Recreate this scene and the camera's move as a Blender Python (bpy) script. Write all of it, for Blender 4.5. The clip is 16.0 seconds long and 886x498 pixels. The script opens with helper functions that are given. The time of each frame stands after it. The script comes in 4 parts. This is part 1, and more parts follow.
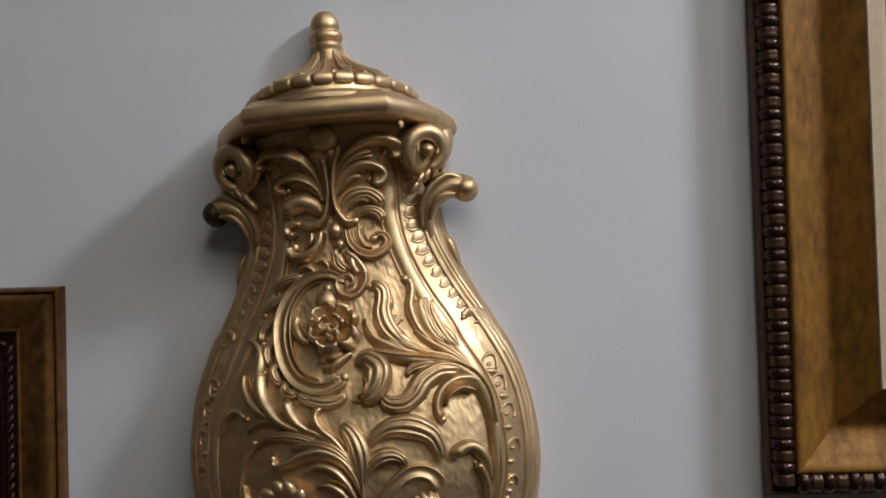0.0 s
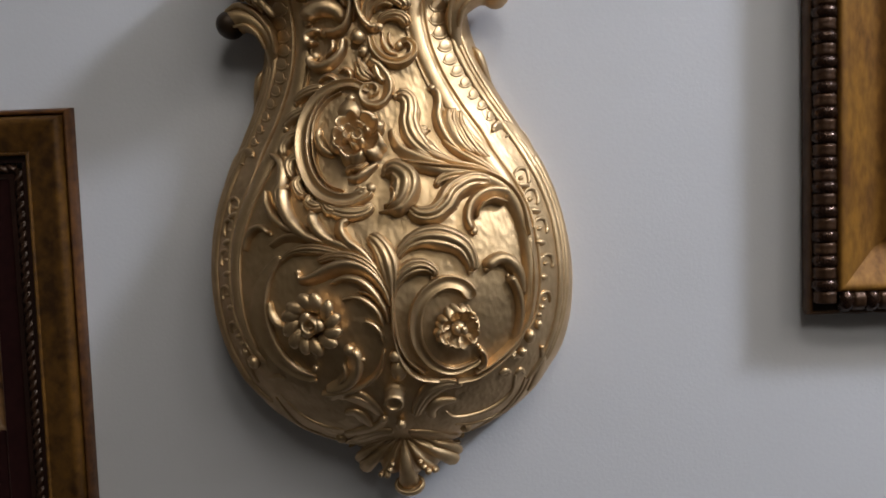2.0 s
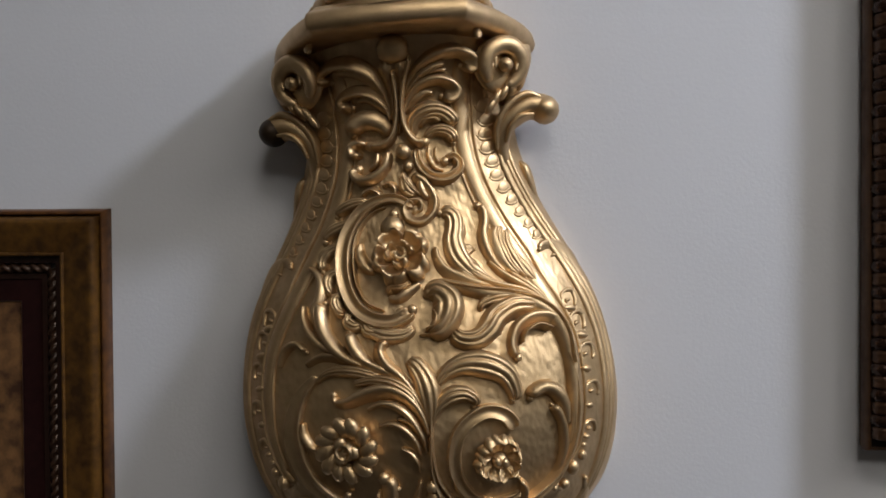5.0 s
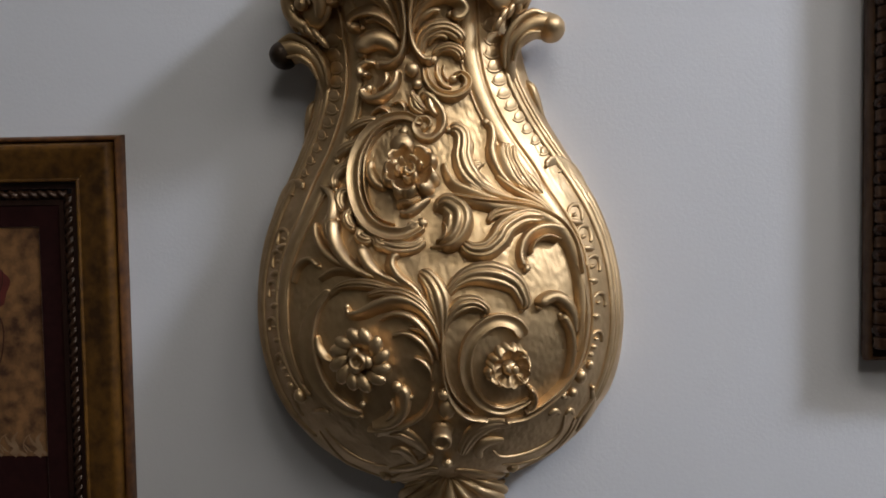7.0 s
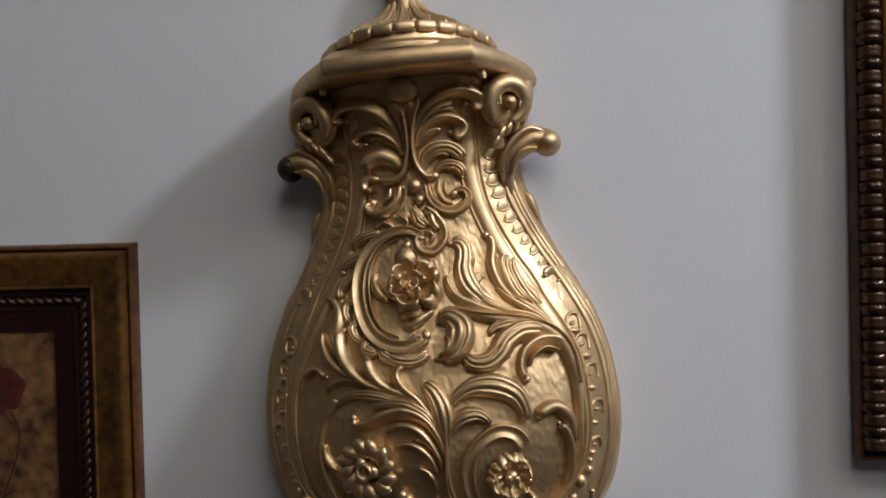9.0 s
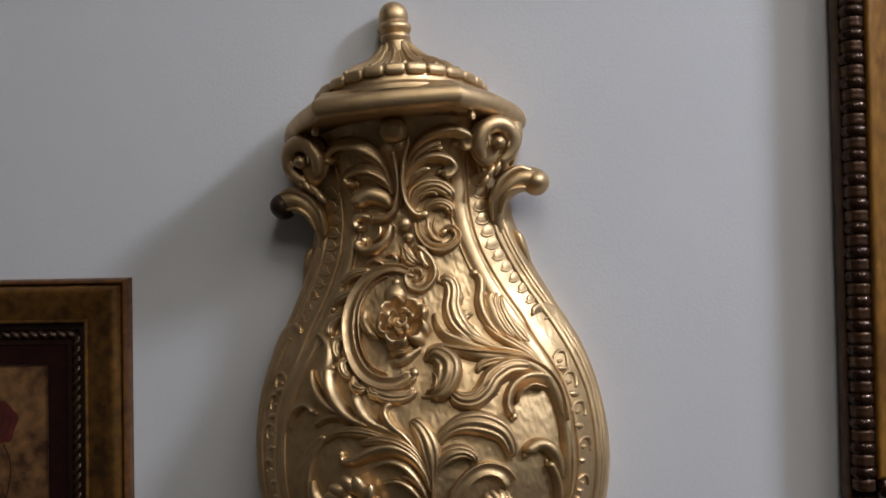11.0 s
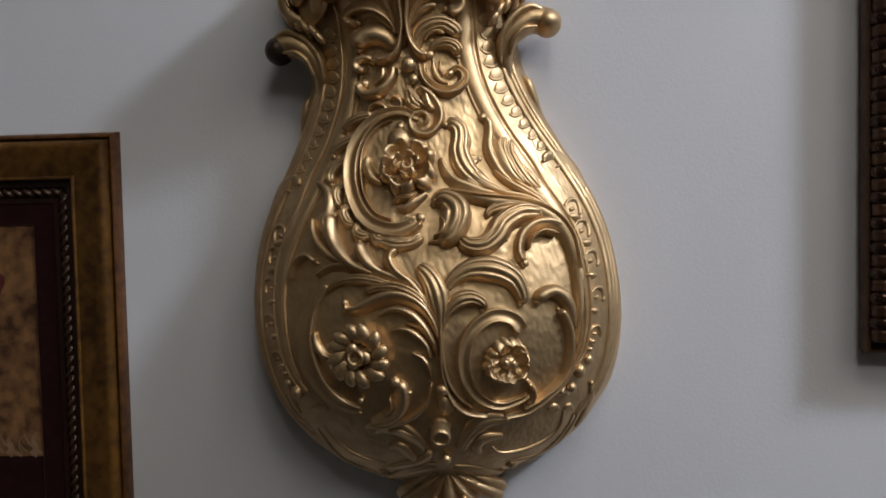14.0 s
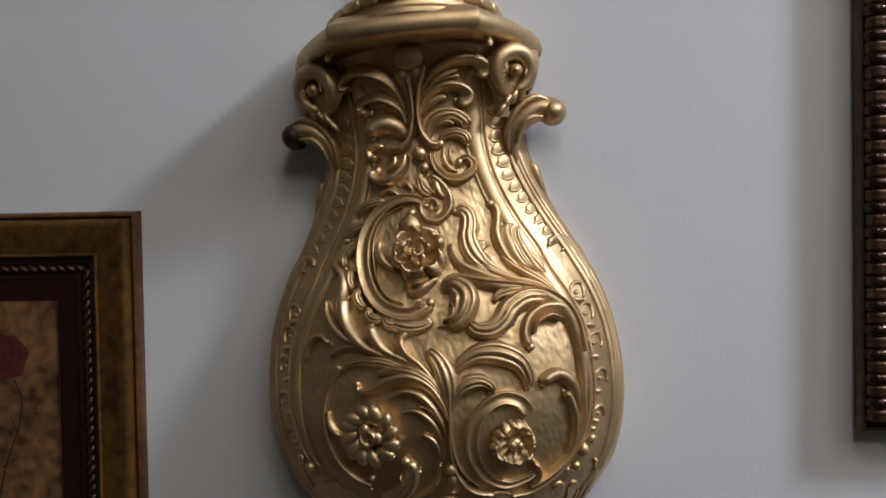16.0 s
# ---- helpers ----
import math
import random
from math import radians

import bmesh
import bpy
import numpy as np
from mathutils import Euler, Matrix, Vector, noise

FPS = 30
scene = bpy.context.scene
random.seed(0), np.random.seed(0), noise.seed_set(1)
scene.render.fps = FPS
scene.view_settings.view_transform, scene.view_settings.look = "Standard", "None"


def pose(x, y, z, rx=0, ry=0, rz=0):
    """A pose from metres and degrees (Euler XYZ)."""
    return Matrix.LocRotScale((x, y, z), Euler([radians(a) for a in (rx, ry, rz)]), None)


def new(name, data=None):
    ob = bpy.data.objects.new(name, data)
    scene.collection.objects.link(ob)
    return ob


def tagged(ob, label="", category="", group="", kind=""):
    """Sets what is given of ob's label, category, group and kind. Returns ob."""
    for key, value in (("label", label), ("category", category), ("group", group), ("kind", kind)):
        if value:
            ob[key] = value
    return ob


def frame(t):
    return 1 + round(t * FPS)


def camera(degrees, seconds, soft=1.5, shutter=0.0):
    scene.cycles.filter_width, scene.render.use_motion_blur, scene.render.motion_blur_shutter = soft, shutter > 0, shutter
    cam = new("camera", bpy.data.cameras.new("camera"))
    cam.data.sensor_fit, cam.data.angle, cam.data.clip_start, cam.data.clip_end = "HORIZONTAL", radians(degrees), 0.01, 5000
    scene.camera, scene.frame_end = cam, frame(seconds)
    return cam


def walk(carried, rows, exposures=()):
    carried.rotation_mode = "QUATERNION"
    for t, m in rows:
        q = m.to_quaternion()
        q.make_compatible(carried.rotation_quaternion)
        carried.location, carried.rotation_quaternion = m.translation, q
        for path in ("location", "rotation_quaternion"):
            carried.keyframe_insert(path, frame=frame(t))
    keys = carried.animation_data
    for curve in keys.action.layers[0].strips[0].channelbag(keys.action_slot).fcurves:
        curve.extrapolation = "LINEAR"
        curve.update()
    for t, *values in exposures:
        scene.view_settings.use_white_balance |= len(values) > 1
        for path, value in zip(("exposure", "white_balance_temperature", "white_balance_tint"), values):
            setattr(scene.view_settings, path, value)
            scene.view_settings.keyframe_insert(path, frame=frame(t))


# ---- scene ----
# camera and its way
cam = camera(53.4, 16.0, soft=1.7)
METRES, EYE, TILT, LEAN, TURN = 0.7, 1.5, 1.4, 1.6, 2.5
ROWS = [
    (0.0, 0.0, 0.0, 0.0, 0.0, 0.0, -0.0),
    (0.5, -0.0067, 0.0069, -0.0362, 0.11, -1.09, 0.21),
    (1.0, -0.022, 0.013, -0.0744, 0.38, -2.27, 0.26),
    (1.5, -0.023, 0.0317, -0.0986, 0.37, -3.97, 0.37),
    (2.0, -0.0334, 0.05, -0.1363, 0.27, -5.69, 0.38),
    (2.5, -0.0434, 0.0648, -0.1551, 0.44, -6.37, 0.25),
    (3.0, -0.0438, 0.1008, -0.139, 0.73, -6.11, 0.09),
    (3.5, -0.0507, 0.1287, -0.0983, 1.05, -5.62, -0.27),
    (4.0, -0.0566, 0.1234, -0.0394, 1.46, -3.26, -0.97),
    (6.5, -0.0674, 0.0673, -0.0972, 2.0, -2.45, -1.12),
    (7.0, -0.0672, 0.0688, -0.1176, 1.99, -4.4, -0.65),
    (7.5, -0.0602, 0.0746, -0.1155, 2.09, -5.05, -0.47),
    (8.0, -0.0545, 0.0446, -0.0618, 2.3, -3.98, -0.19),
    (8.5, -0.0559, 0.0293, -0.0188, 2.38, -2.68, -0.09),
    (9.0, -0.0694, 0.032, -0.0119, 1.98, -2.31, -0.13),
    (9.5, -0.0599, 0.0322, 0.0022, 2.37, -1.66, -0.26),
    (12.0, -0.0467, 0.0115, -0.0069, 2.14, -0.02, -0.71),
    (12.5, -0.0473, 0.0129, -0.007, 2.05, -0.23, -0.81),
    (13.0, -0.0446, 0.037, -0.0485, 1.99, -0.83, -0.77),
    (13.5, -0.0546, 0.0476, -0.1001, 1.94, -2.36, -0.52),
    (14.0, -0.0726, 0.0712, -0.1266, 1.54, -4.26, -0.35),
    (14.5, -0.0775, 0.0763, -0.16, 1.76, -5.79, -0.19),
    (15.0, -0.0768, 0.0666, -0.1446, 1.71, -5.95, -0.12),
    (15.5, -0.0788, 0.0478, -0.0865, 1.78, -4.92, -0.21),
    (16.0, -0.0773, 0.0312, -0.0425, 1.9, -2.9, -0.53),
]
STOPS = [(0.0, -0.18), (0.5, -0.2), (1.0, -0.22), (1.5, -0.2), (2.0, 0.02), (3.0, 0.0), (4.0, -0.12), (6.5, -0.05), (7.5, -0.05), (8.5, -0.15), (9.5, -0.15), (12.5, -0.13), (13.5, -0.2), (14.0, -0.18), (14.5, 0.02), (15.5, -0.03), (16.0, -0.14)]
walk(cam, [(t, pose(0.115, -0.915, EYE, TILT, LEAN, TURN) @ pose(METRES * x, METRES * y, METRES * z, 90 + pitch, roll, yaw)) for t, x, y, z, yaw, pitch, roll in ROWS], STOPS)

# ---- light ----
world = bpy.data.worlds.new("world")
world.use_nodes = True
world.node_tree.nodes["Background"].inputs[0].default_value = (0.6, 0.65, 0.7, 1)
world.node_tree.nodes["Background"].inputs[1].default_value = 0.02
scene.world = world
scene.view_settings.exposure = 0.0
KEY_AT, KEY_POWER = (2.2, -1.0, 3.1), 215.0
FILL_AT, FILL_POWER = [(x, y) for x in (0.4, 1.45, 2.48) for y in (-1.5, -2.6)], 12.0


# ---- materials ----
def mat(name, colour, rough=0.5, metal=0.0, second=None, scale=40.0, bump=0.0, bump_scale=200.0, spread=(0.35, 0.65), rough_var=0.0, emit=None, spec=0.5, stretch=None):
    """A node material: two colours mixed by two scales of noise, and a fine bump."""
    m = bpy.data.materials.new(name)
    m.use_nodes = True
    nt = m.node_tree
    b = nt.nodes["Principled BSDF"]
    b.inputs["Roughness"].default_value = rough
    b.inputs["Metallic"].default_value = metal
    b.inputs["Specular IOR Level"].default_value = spec
    b.inputs["Base Color"].default_value = (*colour, 1)
    co = nt.nodes.new("ShaderNodeTexCoord").outputs["Object"]
    if stretch:
        mp = nt.nodes.new("ShaderNodeMapping")
        mp.inputs["Scale"].default_value = stretch
        nt.links.new(co, mp.inputs["Vector"])
        co = mp.outputs[0]
    if second:
        big, fine, mix, ramp, rgb = (nt.nodes.new(k) for k in ("ShaderNodeTexNoise", "ShaderNodeTexNoise", "ShaderNodeMix", "ShaderNodeValToRGB", "ShaderNodeMix"))
        for n, s in ((big, scale * 0.25), (fine, scale)):
            n.inputs["Scale"].default_value, n.inputs["Detail"].default_value = s, 5
            nt.links.new(co, n.inputs["Vector"])
        mix.inputs[0].default_value = 0.5
        nt.links.new(big.outputs[0], mix.inputs[2])
        nt.links.new(fine.outputs[0], mix.inputs[3])
        ramp.color_ramp.elements[0].position, ramp.color_ramp.elements[1].position = spread
        nt.links.new(mix.outputs[0], ramp.inputs[0])
        rgb.data_type = "RGBA"
        rgb.inputs[6].default_value, rgb.inputs[7].default_value = (*colour, 1), (*second, 1)
        nt.links.new(ramp.outputs[0], rgb.inputs[0])
        nt.links.new(rgb.outputs[2], b.inputs["Base Color"])
        if rough_var:
            r = nt.nodes.new("ShaderNodeMapRange")
            r.inputs[3].default_value, r.inputs[4].default_value = rough - rough_var, rough + rough_var
            nt.links.new(ramp.outputs[0], r.inputs[0])
            nt.links.new(r.outputs[0], b.inputs["Roughness"])
    if bump:
        n, bp = nt.nodes.new("ShaderNodeTexNoise"), nt.nodes.new("ShaderNodeBump")
        n.inputs["Scale"].default_value, n.inputs["Detail"].default_value = bump_scale, 4
        bp.inputs["Strength"].default_value, bp.inputs["Distance"].default_value = 1.0, bump
        nt.links.new(co, n.inputs["Vector"])
        nt.links.new(n.outputs[0], bp.inputs["Height"])
        nt.links.new(bp.outputs[0], b.inputs["Normal"])
    if emit:
        b.inputs["Emission Color"].default_value, b.inputs["Emission Strength"].default_value = (*emit[0], 1), emit[1]
    return m


GOLD = mat("antique_gold_paint", (0.69, 0.493, 0.288), 0.50, 0.98, (0.46, 0.325, 0.180), 45, 0.0001, 500, rough_var=0.06)
WALL = mat("grey_wall_paint", (0.60, 0.605, 0.655), 0.75, 0.0, (0.57, 0.575, 0.62), 3, 0.0002, 260, spec=0.2)
ROOM = mat("tan_wall_paint", (0.070, 0.062, 0.048), 0.8, 0.0, (0.058, 0.051, 0.040), 4, 0.0005, 160)
CREAM = mat("cream_wall_paint", (0.17, 0.155, 0.125), 0.8, 0.0, (0.15, 0.137, 0.110), 4, 0.0005, 160)
CEIL = mat("cream_ceiling_paint", (0.42, 0.405, 0.38), 0.85, 0.0, (0.38, 0.365, 0.34), 3, 0.0008, 90)
FLOOR = mat("brown_carpet", (0.022, 0.016, 0.011), 0.95, 0.0, (0.016, 0.011, 0.008), 60, 0.003, 300)
LEFT_WOOD = mat("bronze_wood", (0.135, 0.061, 0.012), 0.42, 0.1, (0.042, 0.018, 0.005), 95, 0.0002, 420, spread=(0.36, 0.66), rough_var=0.1, spec=0.28)
LEFT_LIP = mat("reddish_brown_wood", (0.125, 0.050, 0.014), 0.38, 0.0, (0.045, 0.016, 0.006), 110, 0.0001, 400, rough_var=0.08, spec=0.4)
LEFT_DARK = mat("dark_brown_wood", (0.026, 0.009, 0.006), 0.45, 0.0, (0.015, 0.006, 0.004), 60, spec=0.3)
ROPE = mat("dark_bronze_rope", (0.060, 0.028, 0.015), 0.34, 0.3, (0.026, 0.012, 0.008), 200)
RIGHT_GOLD = mat("worn_gilt_wood", (0.255, 0.120, 0.021), 0.55, 0.2, (0.112, 0.046, 0.009), 130, 0.0002, 400, spread=(0.36, 0.66), rough_var=0.1, spec=0.22, stretch=(1, 1, 0.45))
BEAD = mat("dark_bronze_bead", (0.050, 0.024, 0.014), 0.25, 0.6, (0.022, 0.010, 0.007), 220, 0.0002, 300, rough_var=0.1, spec=0.45)
BOBBIN = mat("worn_brown_bead", (0.085, 0.043, 0.023), 0.36, 0.5, (0.040, 0.019, 0.011), 200, 0.0002, 300, rough_var=0.1, spec=0.38)
SIDE = mat("dark_frame_side", (0.085, 0.040, 0.017), 0.45, 0.0, (0.045, 0.020, 0.009), 90, 0.0001, 400, rough_var=0.1, spec=0.3)
BED = mat("dark_bead_bed", (0.022, 0.011, 0.006), 0.5, 0.0, (0.012, 0.006, 0.004), 60, spec=0.2)
LINEN = mat("linen_liner", (0.42, 0.32, 0.22), 0.8, 0.0, (0.36, 0.27, 0.18), 300, 0.0004, 900, spec=0.2)
MATBOARD = mat("burgundy_mat", (0.021, 0.0065, 0.0062), 0.8, 0.0, (0.014, 0.0045, 0.0045), 150, spec=0.05)
DARK_BULB = mat("dark_brown_bulb", (0.060, 0.040, 0.026), 0.5, 0.5, (0.025, 0.016, 0.012), 60, 0.0001, 400, rough_var=0.08, spec=0.3)
BEVEL = mat("mat_core", (0.22, 0.16, 0.14), 0.8)


# ---- helpers ----
def mesh_of(name, verts, faces, material, smooth=True):
    me = bpy.data.meshes.new(name)
    me.from_pydata([tuple(v) for v in verts], [], faces)
    me.materials.append(material)
    if smooth:
        me.polygons.foreach_set("use_smooth", [True] * len(me.polygons))
    me.update()
    return me


def part(name, me, parent, label=""):
    """One mesh object under a thing or under a part."""
    ob = new(name, me)
    ob.parent = parent
    return tagged(ob, label)


def grid(name, P, material, close_u=False, close_v=False, cap=False, smooth=True, flip=False):
    """A mesh from an n x m sheet of points (n rows along, m across)."""
    P = np.asarray(P, float)
    n, m = P.shape[:2]
    faces = []
    for i in range(n if close_u else n - 1):
        for j in range(m if close_v else m - 1):
            a, b, c, d = i * m + j, i * m + (j + 1) % m, ((i + 1) % n) * m + (j + 1) % m, ((i + 1) % n) * m + j
            faces.append((d, c, b, a) if flip else (a, b, c, d))
    if cap:
        faces.append(tuple(range(m)))
        faces.append(tuple(reversed(range((n - 1) * m, n * m))))
    return mesh_of(name, P.reshape(-1, 3), faces, material, smooth)


def block(name, x0, x1, y0, y1, z0, z1, material, bevel=0.0):
    bm = bmesh.new()
    bmesh.ops.create_cube(bm, size=1.0)
    for v in bm.verts:
        v.co = Vector((x0 if v.co.x < 0 else x1, y0 if v.co.y < 0 else y1, z0 if v.co.z < 0 else z1))
    if bevel:
        bmesh.ops.bevel(bm, geom=bm.edges[:], offset=bevel, segments=2, affect="EDGES", profile=0.5)
    me = bpy.data.meshes.new(name)
    bm.to_mesh(me)
    bm.free()
    me.materials.append(material)
    return me


def thing(name, m, label, category, group="", kind=""):
    ob = new(name)
    ob.matrix_basis = m
    return tagged(ob, label, category, group, kind)


def smooth_curve(pts, n):
    """Catmull-Rom through pts (k x d), n samples evenly spread by length."""
    p = np.asarray(pts, float)
    if len(p) == 2:
        return p[0] + (p[1] - p[0]) * np.linspace(0, 1, n)[:, None]
    q = np.vstack([2 * p[0] - p[1], p, 2 * p[-1] - p[-2]])
    out = []
    for i in range(1, len(q) - 2):
        t = np.linspace(0, 1, 24, endpoint=False)[:, None]
        a, b, c, d = q[i - 1], q[i], q[i + 1], q[i + 2]
        out.append(0.5 * (2 * b + (c - a) * t + (2 * a - 5 * b + 4 * c - d) * t ** 2 + (3 * b - a - 3 * c + d) * t ** 3))
    out = np.vstack(out + [p[-1:]])
    s = np.concatenate([[0], np.cumsum(np.linalg.norm(np.diff(out, axis=0), axis=1))])
    g = np.linspace(0, s[-1], n)
    return np.stack([np.interp(g, s, out[:, k]) for k in range(out.shape[1])], 1)


# ---- the room ----
def room():
    x0, x1, y0, top = -2.2, 2.8, -4.0, 3.2
    tagged(new("wall_north", block("wall_north", x0 - 0.1, x1 + 0.1, 0.0, 0.1, 0, top, WALL)), "light grey painted plaster wall with pictures on it", "wall", kind="structure")
    tagged(new("wall_south", block("wall_south", x0 - 0.1, x1 + 0.1, y0 - 0.1, y0, 0, top, ROOM)), "plain tan painted wall", "wall", kind="structure")
    # unseen wall in a lighter tone, to bounce light onto the vase's left
    tagged(new("wall_west", block("wall_west", x0 - 0.1, x0, y0, -0.002, 0, top, CREAM)), "plain cream wall, unseen, set lighter for bounce light", "wall", kind="structure")
    tagged(new("wall_east", block("wall_east", x1, x1 + 0.1, y0, -0.002, 0, top, ROOM)), "plain tan painted wall", "wall", kind="structure")
    tagged(new("floor", block("floor", x0 - 0.1, x1 + 0.1, y0 - 0.1, 0.1, -0.1, -0.002, FLOOR)), "brown carpeted floor", "floor", kind="structure")
    tagged(new("ceiling", block("ceiling", x0 - 0.1, x1 + 0.1, y0 - 0.1, 0.1, top + 0.002, top + 0.1, CEIL)), "cream painted ceiling", "ceiling", kind="structure")


room()


def unseen_lamp(at, power, colour, radius):
    """An unseen round lamp added at the ceiling: a base ring and a shallow glowing dome."""
    lamp = thing("unseen_lamp", pose(at[0], at[1], 3.2), "unseen round white ceiling lamp, added for light", "lamp", "ceiling lamps")
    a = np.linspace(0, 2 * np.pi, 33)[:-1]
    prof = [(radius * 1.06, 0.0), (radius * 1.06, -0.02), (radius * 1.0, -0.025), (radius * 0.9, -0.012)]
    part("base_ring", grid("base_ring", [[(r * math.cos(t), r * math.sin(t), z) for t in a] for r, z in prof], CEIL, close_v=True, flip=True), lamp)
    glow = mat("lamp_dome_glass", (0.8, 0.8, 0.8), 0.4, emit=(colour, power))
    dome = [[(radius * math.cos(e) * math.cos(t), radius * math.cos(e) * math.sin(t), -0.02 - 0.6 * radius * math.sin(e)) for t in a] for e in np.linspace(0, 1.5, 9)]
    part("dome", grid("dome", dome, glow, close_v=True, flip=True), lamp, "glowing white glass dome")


# unseen key lamp, placed to suit the cast shadows
unseen_lamp(KEY_AT, KEY_POWER, (0.81, 0.88, 1.0), 0.2)
# six added fill lamps stand in for one broad unseen source
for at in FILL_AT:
    unseen_lamp(at, FILL_POWER, (1.0, 0.95, 0.845), 0.28)


# ---- framed pictures ----
def moulding(name, parent, x0, x1, z0, z1, prof, material, label=""):
    """Four mitred lengths of one moulding round the rectangle x0..x1, z0..z1.
    prof: (distance in from the outer edge, height off the wall)."""
    pr = np.array(prof)
    cx, cz = (x0 + x1) / 2, (z0 + z1) / 2
    for side in range(4):
        half, other = ((z1 - z0) / 2, (x1 - x0) / 2) if side % 2 else ((x1 - x0) / 2, (z1 - z0) / 2)
        rows = []
        for s in np.linspace(-1, 1, 2):
            row = []
            for d, h in pr:
                along, out = s * (half - d), other - d
                x, z = ((along, out), (out, -along), (-along, -out), (-out, along))[side]
                row.append((cx + x, -h, cz + z))
            rows.append(row)
        part(name, grid(name, rows, material, smooth=len(pr) > 8, flip=True), parent, label)


def rounded(prof, n=5):
    """The profile with its bends softened."""
    return smooth_curve(prof, n * len(prof))


def flat_stroke(name, pts, widths, y, material, parent, label=""):
    """A flat printed stroke in a picture, a hair proud of the paper; metres."""
    c = smooth_curve(np.array(pts), 18)
    t = np.gradient(c, axis=0)
    t /= np.linalg.norm(t, axis=1, keepdims=True)
    w = np.interp(np.linspace(0, 1, 18), np.linspace(0, 1, len(widths)), widths)
    rows = [[(q[0] + s * wi / 2 * -ti[1], y, q[1] + s * wi / 2 * ti[0]) for s in (-1, -0.4, 0.4, 1)] for q, ti, wi in zip(c, t, w)]
    return part(name, grid(name, rows, material), parent, label)


def left_picture():
    x1, z1 = -0.3253, 1.4948
    w, h = 0.44, 0.499
    x0, z0 = x1 - w, z1 - h
    pic = thing("framed_picture", pose(0, 0, 0), "poppy print with burgundy mat in a bronze wooden frame", "picture", "pictures on the wall")
    moulding("frame_lip", pic, x0, x1, z0, z1, rounded([(0, 0.0005), (0.0006, 0.008), (0.0022, 0.0125), (0.0045, 0.0138), (0.0062, 0.0120), (0.0070, 0.0050)], 4), LEFT_LIP, "reddish brown outer lip")
    band = rounded([(0.0070, 0.004), (0.0080, 0.0130), (0.0100, 0.0188), (0.0135, 0.0205), (0.021, 0.0190), (0.033, 0.0160), (0.0430, 0.0135)], 4)
    moulding("frame_band", pic, x0, x1, z0, z1, band, LEFT_WOOD)
    moulding("frame_fillet", pic, x0, x1, z0, z1, rounded([(0.0430, 0.0132), (0.0440, 0.0148), (0.0456, 0.0150), (0.0467, 0.0135), (0.0469, 0.004)], 3), LEFT_WOOD)
    moulding("inner_step", pic, x0, x1, z0, z1, [(0.0465, 0.0092), (0.0535, 0.0092), (0.0535, 0.003)], LEFT_DARK, "dark brown inner step")
    # twisted rope
    k = 0.0588
    rx0, rx1, rz0, rz1 = x0 + k, x1 - k, z0 + k, z1 - k
    for a, b in (((rx0, rz1), (rx1, rz1)), ((rx1, rz1), (rx1, rz0)), ((rx1, rz0), (rx0, rz0)), ((rx0, rz0), (rx0, rz1))):
        a, b = np.array(a), np.array(b)
        ln = np.linalg.norm(b - a)
        t = (b - a) / ln
        nrm = np.array((t[1], -t[0]))
        rows = []
        for s in np.linspace(0, ln, int(ln / 0.0011)):
            row = []
            for k in range(13):
                e = math.pi * k / 12
                tw = 0.5 + 0.5 * math.cos(2 * math.pi * s / 0.0102 + 2.2 * (e - math.pi / 2))
                r = 0.0032 + 0.0024 * tw ** 0.6
                q = a + t * s + nrm * r * math.cos(e)
                row.append((q[0], -(0.0035 + r * 1.25 * math.sin(e)), q[1]))
            rows.append(row)
        part("rope_moulding", grid("rope_moulding", rows, ROPE), pic, "dark bronze twisted rope moulding")
    moulding("slip", pic, x0, x1, z0, z1, [(0.0640, 0.003), (0.0643, 0.0060), (0.0695, 0.0056), (0.0700, 0.003)], LEFT_DARK, "dark slip edge")
    # mat with a bevelled opening, print behind it
    ox0, ox1, oz0, oz1 = x0 + 0.0917, x1 - 0.0917, 1.087, z1 - 0.0914
    mx0, mx1, mz0, mz1 = x0 + 0.06, x1 - 0.06, z0 + 0.06, z1 - 0.06
    for q in ((mx0, mx1, oz1, mz1), (mx0, mx1, mz0, oz0), (mx0, ox0, oz0, oz1), (ox1, mx1, oz0, oz1)):
        part("mat_board", block("mat_board", q[0], q[1], -0.0045, -0.002, q[2], q[3], MATBOARD), pic, "dark burgundy mat board")
    bw = 0.0010
    c = np.array(((ox0 + ox1) / 2, (oz0 + oz1) / 2))
    for a, b in (((ox0, oz0), (ox1, oz0)), ((ox1, oz0), (ox1, oz1)), ((ox1, oz1), (ox0, oz1)), ((ox0, oz1), (ox0, oz0))):
        a, b = np.array(a), np.array(b)
        ins = [p + np.sign(c - p) * bw for p in (a, b)]
        part("mat_bevel", mesh_of("mat_bevel", [(a[0], -0.0046, a[1]), (b[0], -0.0046, b[1]), (ins[1][0], -0.0034, ins[1][1]), (ins[0][0], -0.0034, ins[0][1])], [(0, 1, 2, 3)], BEVEL, False), pic, "pale cut edge of the mat")
    pr = part("print", block("print", ox0, ox1, -0.0030, -0.0012, oz0, oz1, PRINT), pic, "mottled brown print with red poppies")
    y = -0.00325
    part("print_base", block("print_base", ox0, ox1, -0.0031, -0.0029, oz0, 1.1658, MATBOARD), pr, "plain burgundy strip below the flowers")
    # poppy and stem
    rows = []
